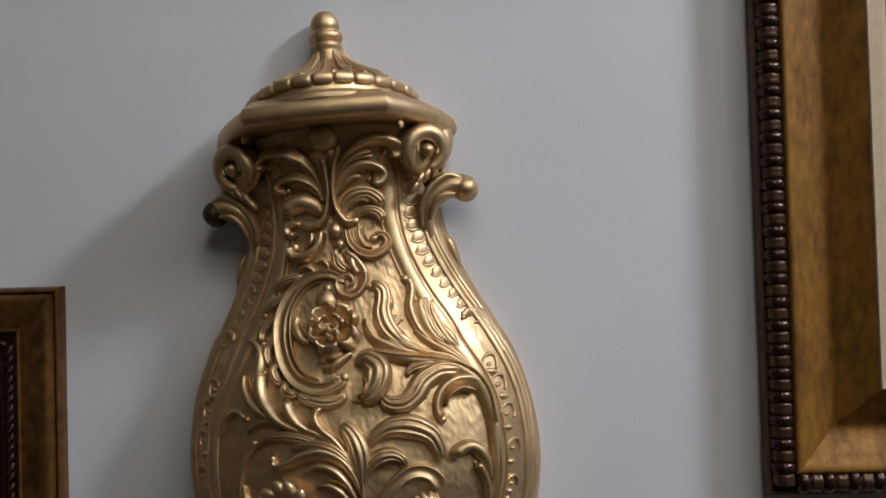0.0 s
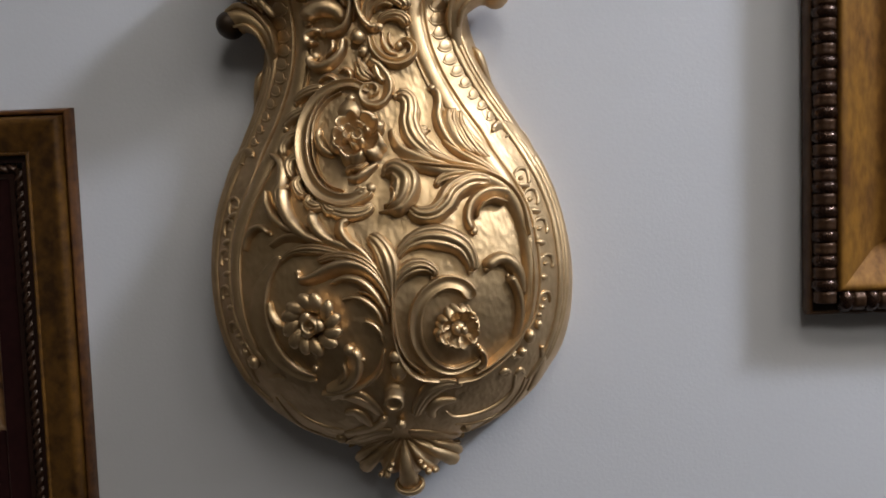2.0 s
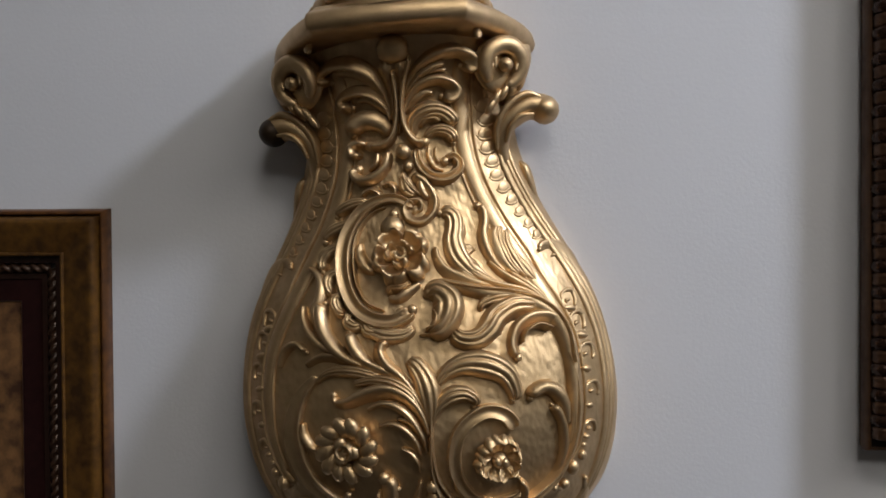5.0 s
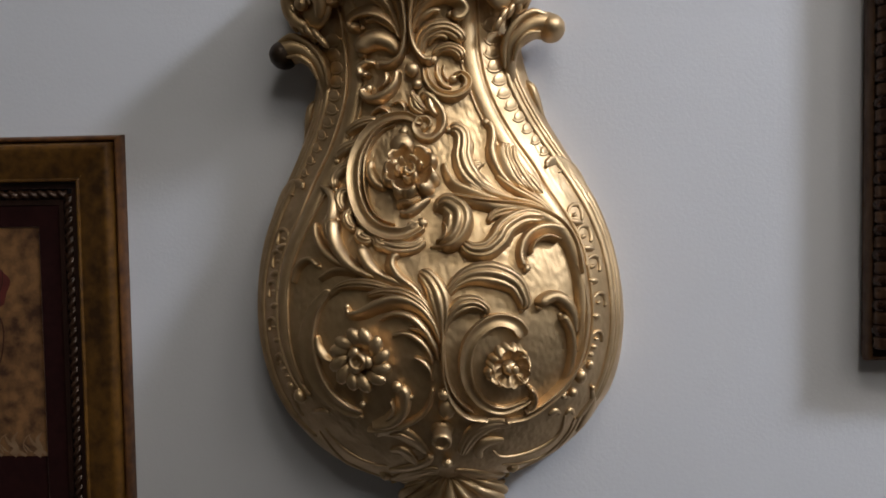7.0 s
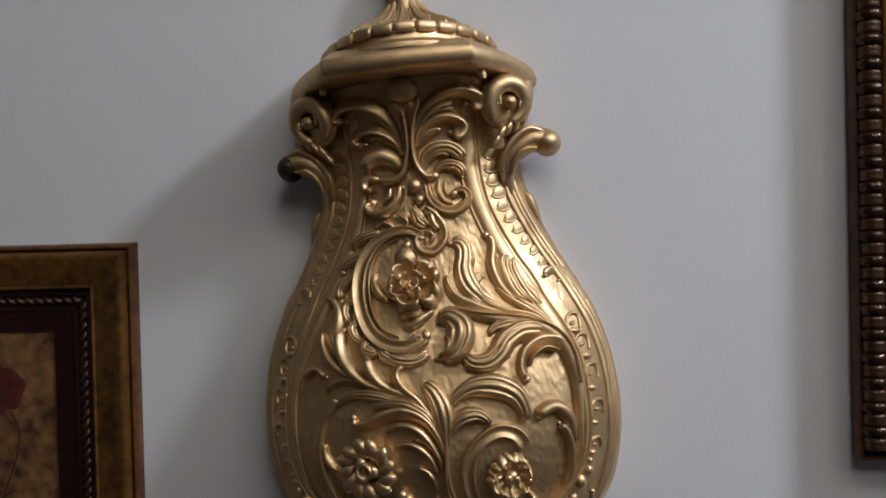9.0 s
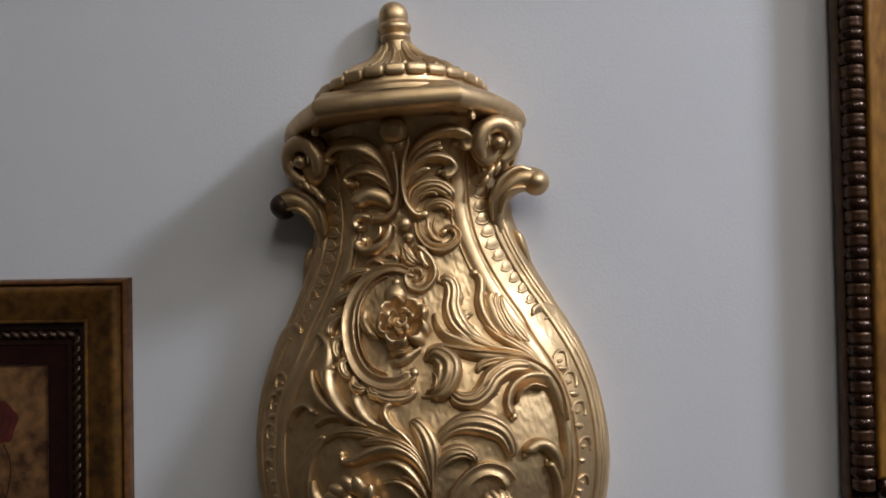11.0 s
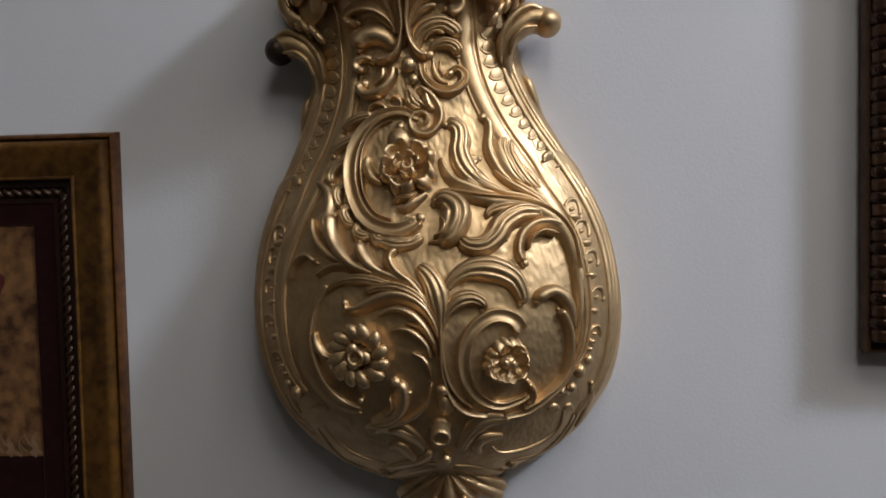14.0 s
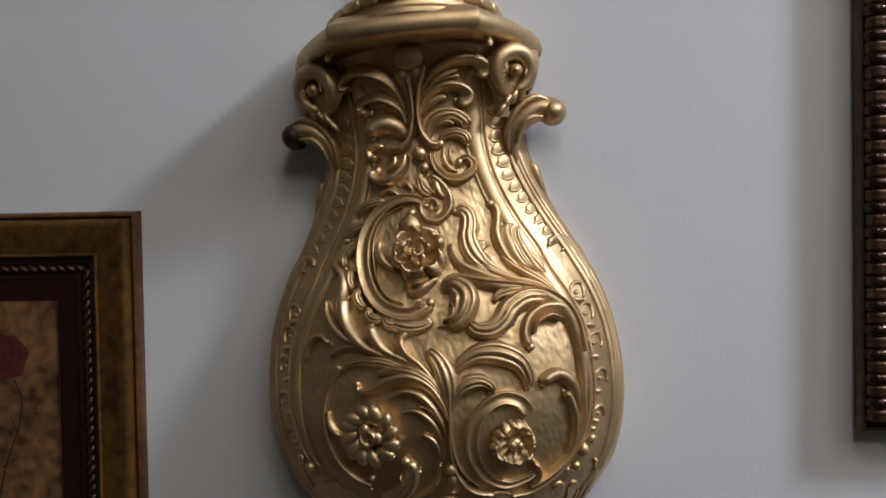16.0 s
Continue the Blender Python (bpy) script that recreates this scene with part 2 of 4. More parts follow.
    for f in np.linspace(0.02, 1, 8):
        rows.append([(-0.4785 + f * (0.0265 + 0.0022 * math.sin(5 * a)) * math.cos(a), y, 1.3425 + f * (0.0245 + 0.0018 * math.sin(7 * a + 1)) * math.sin(a)) for a in np.linspace(0, 2 * np.pi, 40)[:-1]])
    part("poppy", grid("poppy", rows, POPPY, close_v=True), pr, "dark red poppy head")
    for k in range(4):
        flat_stroke("petal_fold", [(-0.497 + 0.010 * k, 1.322 + 0.002 * k), (-0.487 + 0.009 * k, 1.344), (-0.480 + 0.007 * k, 1.360)], (0.0006, 0.0014, 0.0006), y - 0.0001, POPPY_DARK, pr)
    flat_stroke("poppy_stem", [(-0.4680, 1.319), (-0.4615, 1.305), (-0.4602, 1.290), (-0.4640, 1.268), (-0.4700, 1.252), (-0.4790, 1.228), (-0.488, 1.190)], (0.0016, 0.0014, 0.002), y, POPPY_DARK, pr)
    flat_stroke("poppy_stem", [(-0.4735, 1.283), (-0.4690, 1.270), (-0.4668, 1.262)], (0.0005, 0.0012), y, POPPY_DARK, pr)
    flat_stroke("poppy_stem", [(-0.4830, 1.225), (-0.4720, 1.232), (-0.4650, 1.236)], (0.0016, 0.0008), y, POPPY_DARK, pr)
    # pale foliage border
    for x in np.arange(ox0 + 0.010, ox1 - 0.004, 0.026):
        flat_stroke("border_leaf", [(x, 1.1665), (x + 0.004, 1.174), (x + 0.001, 1.183), (x + 0.006, 1.191)], (0.009, 0.006, 0.004, 0.001), y, BORDER, pr)
        flat_stroke("border_leaf", [(x + 0.003, 1.175), (x - 0.004, 1.180), (x - 0.008, 1.188)], (0.004, 0.0035, 0.001), y - 0.00004, BORDER, pr)
        flat_stroke("border_leaf", [(x + 0.004, 1.172), (x + 0.011, 1.168), (x + 0.015, 1.1665)], (0.003, 0.004, 0.003), y - 0.00008, BORDER, pr)
        flat_stroke("border_scroll", [(x + 0.016, 1.169), (x + 0.012, 1.176), (x + 0.014, 1.184), (x + 0.020, 1.189)], (0.0014, 0.0014, 0.001), y - 0.00012, BORDER, pr)
        flat_stroke("border_scroll", [(x + 0.013, 1.178), (x + 0.018, 1.172), (x + 0.022, 1.170)], (0.001, 0.0022, 0.001), y - 0.00016, BORDER, pr)
    return pic


PRINT = mat("mottled_brown_print", (0.200, 0.100, 0.040), 0.5, 0.0, (0.042, 0.018, 0.010), 75, spread=(0.38, 0.62), spec=0.25)
POPPY = mat("poppy_red", (0.110, 0.022, 0.018), 0.6, 0.0, (0.050, 0.012, 0.011), 90, spec=0.2)
POPPY_DARK = mat("poppy_dark", (0.036, 0.012, 0.008), 0.6, spec=0.2)
BORDER = mat("border_buff", (0.23, 0.145, 0.085), 0.6, 0.0, (0.16, 0.095, 0.05), 80, spec=0.2)
left_picture()


def right_picture():
    x0, z0 = 0.3932, 1.2668
    x1, z1 = x0 + 0.72, z0 + 0.92
    pic = thing("framed_picture", pose(0, 0, 0), "large picture in a gilt frame edged with dark bronze beads", "picture", "pictures on the wall")
    moulding("frame_side", pic, x0, x1, z0, z1, rounded([(0.0022, 0.0005), (0.0012, 0.006), (0.0, 0.012), (0.0, 0.017), (0.0006, 0.0205), (0.0018, 0.0225), (0.0038, 0.0230), (0.0048, 0.0215)], 4), SIDE, "dark brown wooden outer edge")
    moulding("bead_bed", pic, x0, x1, z0, z1, [(0.0044, 0.0218), (0.0140, 0.0205), (0.0245, 0.0228)], BED, "dark bed under the beads")
    cove = rounded([(0.0235, 0.020), (0.0238, 0.0330), (0.0255, 0.0352), (0.0300, 0.0350), (0.041, 0.0295), (0.054, 0.0220), (0.063, 0.0180), (0.0675, 0.0175), (0.072, 0.0195), (0.086, 0.0280), (0.099, 0.0360), (0.1055, 0.0390)], 4)
    moulding("gilt_cove", pic, x0, x1, z0, z1, cove, RIGHT_GOLD, "worn gilt scooped moulding")
    moulding("liner", pic, x0, x1, z0, z1, rounded([(0.1050, 0.010), (0.1053, 0.0392), (0.1068, 0.0405), (0.1095, 0.0395), (0.128, 0.0315), (0.1285, 0.009)], 4), LINEN, "beige linen liner")
    part("canvas", block("canvas", x0 + 0.126, x1 - 0.126, -0.013, -0.004, z0 + 0.126, z1 - 0.126, PRINT), pic, "brown toned canvas")
    part("backing", block("backing", x0 + 0.012, x1 - 0.012, -0.010, -0.0005, z0 + 0.012, z1 - 0.012, LEFT_DARK), pic)
    # beads: a ball and a bobbin in turn
    def bead_mesh(prof, nip, material):
        rows = [[(r * (1 - nip * abs(math.sin(4 * a))) * math.cos(a), r * (1 - nip * abs(math.sin(4 * a))) * math.sin(a), z) for a in np.linspace(0, 2 * math.pi, 25)[:-1]] for z, r in prof]
        return grid("bead", rows, material, close_v=True, cap=True)
    ball_me = bead_mesh([(-0.0062, 0.0068), (-0.0057, 0.0094), (-0.0042, 0.0112), (-0.0020, 0.0121), (0.0, 0.0124), (0.0020, 0.0121), (0.0042, 0.0112), (0.0057, 0.0094), (0.0062, 0.0068)], 0.05, BEAD)
    bob_me = bead_mesh([(-0.0060, 0.0082), (-0.0052, 0.0104), (-0.0036, 0.0112), (-0.0012, 0.0107), (0.0012, 0.0107), (0.0036, 0.0112), (0.0052, 0.0104), (0.0060, 0.0082)], 0.06, BOBBIN)
    pv, ph = 0.01163, 0.0121
    xa, xb, za, zb = x0 + 0.0142, x1 - 0.0142, z0 + 0.0184, z1 - 0.0125
    for bx, bz, dx, dz, n, p in ((xa, za, 0, 1, 77, pv), (xb, za, 0, 1, 77, pv), (xa + 0.0055, z0 + 0.0156, 1, 0, 57, ph), (xa + 0.0055, zb, 1, 0, 57, ph)):
        for i in range(1 if dx else 0, n):
            b = part("bead", ball_me if i % 2 else bob_me, pic)
            b.matrix_basis = pose(bx + dx * p * i, -0.0265, bz + dz * p * i, 0, 90 * dx, 0) @ pose(0, 0, 0, 0, 0, 37 * i % 360)
    return pic


right_picture()


# ---- gilt wall vase ----
VASE_AT = pose(-0.0080, 0.0, 1.30, 0, -4.0, 0)
vase = thing("wall_vase", VASE_AT, "antique gold half-round wall vase carved with acanthus scrolls and flowers", "wall vase")
# outline: height, half width, depth of the body
OUTLINE = np.array([
    (-0.150, 0.048, 0.032), (-0.1425, 0.073, 0.048), (-0.136, 0.089, 0.058), (-0.128, 0.103, 0.067), (-0.118, 0.1175, 0.076), (-0.105, 0.1315, 0.085), (-0.090, 0.1430, 0.094),
    (-0.070, 0.1570, 0.104), (-0.047, 0.1660, 0.1125), (-0.024, 0.1712, 0.118), (0.004, 0.1742, 0.121), (0.032, 0.1735, 0.1195), (0.059, 0.1702, 0.114), (0.086, 0.1645, 0.106),
    (0.113, 0.1555, 0.096), (0.139, 0.1425, 0.086), (0.166, 0.1290, 0.077), (0.192, 0.1165, 0.0705), (0.218, 0.1075, 0.0665), (0.240, 0.1010, 0.0640),
    (0.262, 0.0980, 0.0630), (0.285, 0.0985, 0.0650), (0.310, 0.1010, 0.0720), (0.335, 0.1030, 0.0850), (0.350, 0.1030, 0.092)])


def half_width(z):
    return np.interp(z, OUT_Z, OUT_A)


def depth(z):
    return np.interp(z, OUT_Z, OUT_D)


OUT = smooth_curve(OUTLINE * (1, 1.028, 1), 400)
OUT_Z, OUT_A, OUT_D = OUT[:, 0], OUT[:, 1], OUT[:, 2]


def skin(x, z, lift=0.0):
    """The point of the vase's skin over (x, z), lifted off it along the normal."""
    x, z = np.asarray(x, float), np.asarray(z, float)
    def at(x, z):
        r = np.clip(np.abs(x) / half_width(z), 0, 0.995)
        return -depth(z) * np.sqrt(1 - r * r)
    e = 0.0004
    y = at(x, z)
    gx, gz = (at(x + e, z) - at(x - e, z)) / (2 * e), (at(x, z + e) - at(x, z - e)) / (2 * e)
    n = np.stack([gx, -np.ones_like(gx), gz], -1)
    n /= np.linalg.norm(n, axis=-1, keepdims=True)
    return np.stack([x, y, z], -1) + n * np.asarray(lift)[..., None]


def vase_body(swell):
    zs, th = BODY_Z, BODY_T
    P = np.zeros((len(zs), len(th), 3))
    for i, z in enumerate(zs):
        a, d = half_width(z), depth(z)
        P[i, :, 0], P[i, :, 1], P[i, :, 2] = a * np.sin(th), -d * np.cos(th), z
    # uneven hammered ground
    for i in range(len(zs)):
        for j in range(len(th)):
            p = Vector(P[i, j])
            k = noise.noise(Vector((p.x * 330 + p.z * 60, p.y * 330, p.z * 150))) * 0.0005 + noise.noise(p * 90) * 0.0002
            k += swell[i, j]
            w = math.cos(th[j])
            P[i, j, 0] += k * math.sin(th[j]) * w
            P[i, j, 1] -= k * w
    part("body", grid("body", P, GOLD), vase)


BODY_Z, BODY_T = np.linspace(-0.150, 0.350, 420), np.linspace(-np.pi / 2, np.pi / 2, 340)
SWELL = np.zeros((420, 340))


def sag(x):
    """The lid is not quite true: its ends hang, the left one more."""
    return 0.03 * x - 0.006 * (x / 0.0835) ** 2


def ring(rows, name, label="", n=97, material=None, front=None):
    """A half-round moulding; rows of height, half width, depth."""
    th = np.linspace(-np.pi / 2, np.pi / 2, n)
    P = []
    for z, a, d in rows:
        P.append([(a * math.sin(t), -d * math.cos(t), z + sag(a * math.sin(t))) for t in th])
    return part(name, grid(name, P, material or GOLD), vase, label)


def ledge_plan(t):
    """The ledge's outline, t from -1 to 1: two wings and a bowed front that stands proud of them."""
    s = abs(t)
    if s < 0.56:
        u = s / 0.56
        x, y = 0.0690 * u, 0.1310 - 0.0085 * u ** 2
    else:
        e = math.pi / 2 * (s - 0.56) / 0.44
        x, y = 0.0680 + 0.0580 * math.sin(e) ** 1.8, 0.1165 * math.cos(e) ** 1.3
    return math.copysign(x, t), -y


def hang(t):
    """How far the ledge droops towards the wall, 0 to 1."""
    return max(0.0, (abs(t) - 0.56) / 0.44) ** 1.5


def ledge():
    ts = np.concatenate([np.linspace(-1, -0.561, 40), np.linspace(-0.559, 0.559, 60), np.linspace(0.561, 1, 40)])
    prof = [(0.3400, 0.50), (0.3405, 0.80), (0.3410, 0.90), (0.3418, 0.950), (0.3440, 0.978), (0.3475, 0.995), (0.3515, 1.0), (0.3550, 0.994), (0.3580, 0.978), (0.3602, 0.955), (0.3612, 0.935), (0.3630, 0.915), (0.3660, 0.885), (0.3690, 0.80)]
    prof = smooth_curve(np.array(prof), 46)
    P = [[(ledge_plan(t)[0] * k, ledge_plan(t)[1] * k, z - 0.010 * hang(t)) for t in ts] for z, k in prof]
    part("ledge", grid("ledge", P, GOLD), vase, "moulded gold ledge with a proud front")


ledge()
ring(smooth_curve([(0.3605, 0.095, 0.127), (0.3642, 0.0950, 0.1268), (0.3660, 0.092, 0.1255), (0.3680, 0.088, 0.1235), (0.3715, 0.0865, 0.1225), (0.3765, 0.085, 0.1215)], 24), "lid_foot")
ring(smooth_curve([(0.3745, 0.0845, 0.1225), (0.3840, 0.0785, 0.115), (0.3870, 0.073, 0.105), (0.3915, 0.064, 0.079), (0.399, 0.046, 0.053), (0.408, 0.031, 0.0380), (0.418, 0.0215, 0.0305), (0.432, 0.0155, 0.0260), (0.4385, 0.0140, 0.0250)], 48), "lid")


def finial():
    rows = smooth_curve([(0.425, 0.0135), (0.4285, 0.0150), (0.4310, 0.0155), (0.4330, 0.0138), (0.4350, 0.0150), (0.4385, 0.0172), (0.4425, 0.0170), (0.4450, 0.0150), (0.4465, 0.0138),
                         (0.4490, 0.0146), (0.4530, 0.0150), (0.4580, 0.0140), (0.4630, 0.0112), (0.4665, 0.0068), (0.4675, 0.0010)], 60)
    a = np.linspace(0, 2 * np.pi, 37)[:-1]
    part("finial", grid("finial", [[(r * math.cos(t), -0.0130 + r * math.sin(t), z) for t in a] for z, r in rows + (0.005, 0)], GOLD, close_v=True, cap=True), vase, "acorn-shaped gold finial")


finial()


def gadroons():
    """Lobes round the lid's rim, each as long as its share of it."""
    ang = [-np.pi / 2 + np.pi * k / 14 for k in range(15)]
    LOBE = [1.0 * math.hypot(0.0835 * (math.sin(ang[k + 1]) - math.sin(ang[k])), 0.1225 * (math.cos(ang[k + 1]) - math.cos(ang[k]))) for k in range(14)]
    for i in range(14):
        t = -np.pi / 2 + np.pi * (i + 0.5) / 14
        a, d = 0.0855, 0.1225
        cx, cy = a * math.sin(t), -d * math.cos(t)
        nx, ny = math.sin(t) / a, -math.cos(t) / d
        nl = math.hypot(nx, ny)
        nx, ny = nx / nl, ny / nl
        rows = []
        for e in np.linspace(-np.pi / 2, np.pi / 2, 9):
            row = []
            for k in np.linspace(0, 2 * np.pi, 13)[:-1]:
                ux, uz = math.cos(e) ** 0.25 * math.copysign(abs(math.cos(k)) ** 0.75, math.cos(k)) * 0.0042, math.cos(e) ** 0.25 * math.copysign(abs(math.sin(k)) ** 0.75, math.sin(k)) * 0.0054
                s = math.sin(e) * LOBE[i] * 0.5
                row.append((cx + nx * ux - ny * s, cy + ny * ux + nx * s, 0.3790 + uz - 0.25 * ux + sag(cx)))
            rows.append(row)
        part("gadroon", grid("gadroon", rows, GOLD, close_v=True), vase)


gadroons()
FLOWERS = [(-7.3, 146.4), (-59.9, -8.8), (64.1, -23.6)]


# ---- carved ornament of the vase ----
def frame_at(x, z, lift=0.0):
    """A pose on the skin: its z axis stands off the skin, its y axis points up along it."""
    o = skin(x, z, lift)
    n = skin(x, z, 1.0) - skin(x, z, 0.0)
    n /= np.linalg.norm(n)
    up = np.array((0.0, 0.0, 1.0)) - n * n[2]
    up /= np.linalg.norm(up)
    rt = np.cross(up, n)
    m = Matrix.Identity(4)
    for i in range(3):
        m[i][0], m[i][1], m[i][2], m[i][3] = rt[i], up[i], n[i], o[i]
    return m


def blob_mesh(name, rx, ry, rz, groove=0.0, n=14, k=9):
    rows = []
    for e in np.linspace(-np.pi / 2 + 0.02, np.pi / 2 - 0.02, k):
        row = []
        for t in np.linspace(0, 2 * np.pi, n + 1)[:-1]:
            c = math.cos(e)
            x, z = rx * c * math.cos(t), rz * c * math.sin(t)
            if z > 0 and groove:
                z *= 1 - groove * math.exp(-(x / (0.3 * rx)) ** 2)
            row.append((x, ry * math.sin(e), z))
        rows.append(row)
    return grid(name, rows, GOLD, close_v=True, cap=True)


def ball(x, z, r, lift):
    """A round bead that sits on the skin; millimetres."""
    r *= 0.001
    ob = part("bead", blob_mesh("bead", r, r, r), vase)
    ob.matrix_basis = frame_at(x * 0.001, z * 0.001, min(lift * 0.001, r))
    return ob


PROFILE = {
    "round": lambda u: np.sqrt(1 - u * u),
    "leaf": lambda u: np.sqrt(1 - u * u) ** 0.85 * (1 + 0.12 * u - 0.26 * np.exp(-((u - 0.30) / 0.11) ** 2) - 0.20 * np.exp(-((u + 0.32) / 0.11) ** 2)),
    "lead": lambda u: np.sqrt(1 - u * u) * (0.72 + 0.5 * u),
    "double": lambda u: np.sqrt(1 - u * u) ** 0.7 * (0.78 - 0.22 * np.cos(2 * np.pi * u)),
    "gutter": lambda u: (1 - u ** 8) * (0.42 + 0.58 * u * u),
}


def settle(c, wid, hgt):
    """Raises the ground softly towards a ridge, as a casting does."""
    gx = half_width(BODY_Z)[:, None] * np.sin(BODY_T)[None, :]
    for (x, z), w, h in list(zip(c, wid, hgt))[::3]:
        r = 0.5 * w + 0.0035
        i0, i1 = np.searchsorted(BODY_Z, (z - 2 * r, z + 2 * r))
        if i1 <= i0:
            continue
        d2 = (gx[i0:i1] - x) ** 2 + (BODY_Z[i0:i1, None] - z) ** 2
        SWELL[i0:i1] = np.maximum(SWELL[i0:i1], 0.07 * h * np.exp(-d2 / (0.75 * r) ** 2))


def sweep(name, pts, widths, height, profile="round", rise=(0, 0), b0=0.0, b1=0.0, mirror=False):
    """A carved ridge along pts on the skin (millimetres): its widths at start, middle and end, its height, its cross-section,
    how far start and end stand off, and the radius of a knob at either end."""
    for side in ((1, -1) if mirror else (1,)):
        p = np.array(pts, float) * 0.001
        p[:, 0] *= side
        ln = np.linalg.norm(np.diff(p, axis=0), axis=1).sum()
        n = int(np.clip(ln / 0.0011, 16, 150))
        c = smooth_curve(p, n)
        s = np.linspace(0, 1, n)
        t = np.gradient(c, axis=0)
        t /= np.linalg.norm(t, axis=1, keepdims=True) + 1e-12
        nn = np.stack([-t[:, 1], t[:, 0]], 1) * side
        broad = name == "acanthus_leaf"
        w = np.array(widths) * (0.00140 if broad else 0.001)
        q = 2 * s - 1
        wid = np.where(q < 0, w[1] + (w[0] - w[1]) * np.abs(q) ** 1.4, w[1] + (w[2] - w[1]) * np.abs(q) ** 1.4)
        d = np.minimum(s, 1 - s) * ln
        half = np.maximum(wid / 2, 1e-5)
        end = np.sqrt(np.clip(1 - (1 - np.clip(d / half, 0, 1)) ** 2, 0.0004, 1))
        hgt = height * (0.00094 if broad else 0.001) * (0.4 + 0.6 * wid / wid.max()) * end
        base = (rise[0] + (rise[1] - rise[0]) * s ** 2) * 0.001 * np.sqrt(end)
        u = np.sin(np.linspace(-np.pi / 2, np.pi / 2, 29)) * 0.999
        f = PROFILE[profile](u)
        settle(c, wid, hgt)
        X = c[:, 0:1] + nn[:, 0:1] * u * (half * end)[:, None]
        Z = c[:, 1:2] + nn[:, 1:2] * u * (half * end)[:, None]
        lift = base[:, None] + hgt[:, None] * f[None, :]
        top = skin(X, Z, lift)
        foot = skin(X[:, [0, -1]], Z[:, [0, -1]], np.full((n, 2), -0.002))
        P = np.concatenate([foot[:, :1], top, foot[:, 1:]], 1)
        ob = part(name, grid(name, P, GOLD, flip=side > 0), vase)
        for r, i in ((b0, 0), (b1, -1)):
            if r:
                k = part("curl_knob", blob_mesh("curl_knob", r * 0.00085, r * 0.00085, r * 0.00075), ob)
                k.matrix_basis = frame_at(c[i, 0], c[i, 1], base[i] + 0.0006 * r)


def tube(name, pts, radii, parent=None, flat=1.0, label="", n=None):
    """A round-ended tapering tube through points in millimetres."""
    p = smooth_curve(np.column_stack([np.array(pts, float) * 0.001, np.array(radii, float) * 0.001]), n or max(10, 6 * len(pts)))
    c, r = p[:, :3], p[:, 3]
    t = np.gradient(c, axis=0)
    t /= np.linalg.norm(t, axis=1, keepdims=True)
    # rounded ends
    c = np.vstack([c[0] - t[0] * r[0] * 0.9, c[0] - t[0] * r[0] * 0.6, c, c[-1] + t[-1] * r[-1] * 0.6, c[-1] + t[-1] * r[-1] * 0.9])
    t = np.vstack([t[:1], t[:1], t, t[-1:], t[-1:]])
    r = np.concatenate([[r[0] * 0.35, r[0] * 0.8], r, [r[-1] * 0.8, r[-1] * 0.35]])
    ref = np.array((0.0, -1.0, 0.0))
    rows = []
    for ci, ti, ri in zip(c, t, r):
        a = np.cross(ti, ref)
        if np.linalg.norm(a) < 0.1:
            a = np.cross(ti, (1.0, 0, 0))
        a /= np.linalg.norm(a)
        b = np.cross(ti, a)
        rows.append([ci + ri * (math.cos(e) * a + flat * math.sin(e) * b) for e in np.linspace(0, 2 * np.pi, 17)[:-1]])
    return part(name, grid(name, rows, GOLD, close_v=True, cap=True), parent or vase, label)


def petal_mesh(ln, wd, th, cup):
    """A broad petal from its root at the origin along y: hollow in the middle, with a rolled, wavy lip."""
    rows = []
    for u in np.linspace(0, 1, 10):
        row = []
        for v in np.linspace(-1, 1, 15):
            r = ln * (0.12 + 0.88 * u * (1 - 0.30 * v ** 4 - 0.10 * v * v - 0.10 * math.exp(-(v / 0.2) ** 2)))
            half = wd * (0.32 + 0.68 * math.sin(min(1.0, u * 1.15) * math.pi / 2))
            lip = math.exp(-((max(u, 0.0) - 0.84) / 0.16) ** 2) + 0.8 * math.exp(-((abs(v) - 0.82) / 0.2) ** 2) * u
            h = th * (0.30 + 0.40 * u + cup * 0.66 * min(lip, 1.15) - cup * 0.42 * math.exp(-(v / 0.26) ** 2) * u + 0.05 * u * math.sin(7 * v + 9 * wd / ln))
            if u > 0.93 or abs(v) > 0.97:
                h = -0.003
            row.append((half * v * 0.5, r, h))
        rows.append(row)
    return grid("petal", rows, GOLD, flip=True)


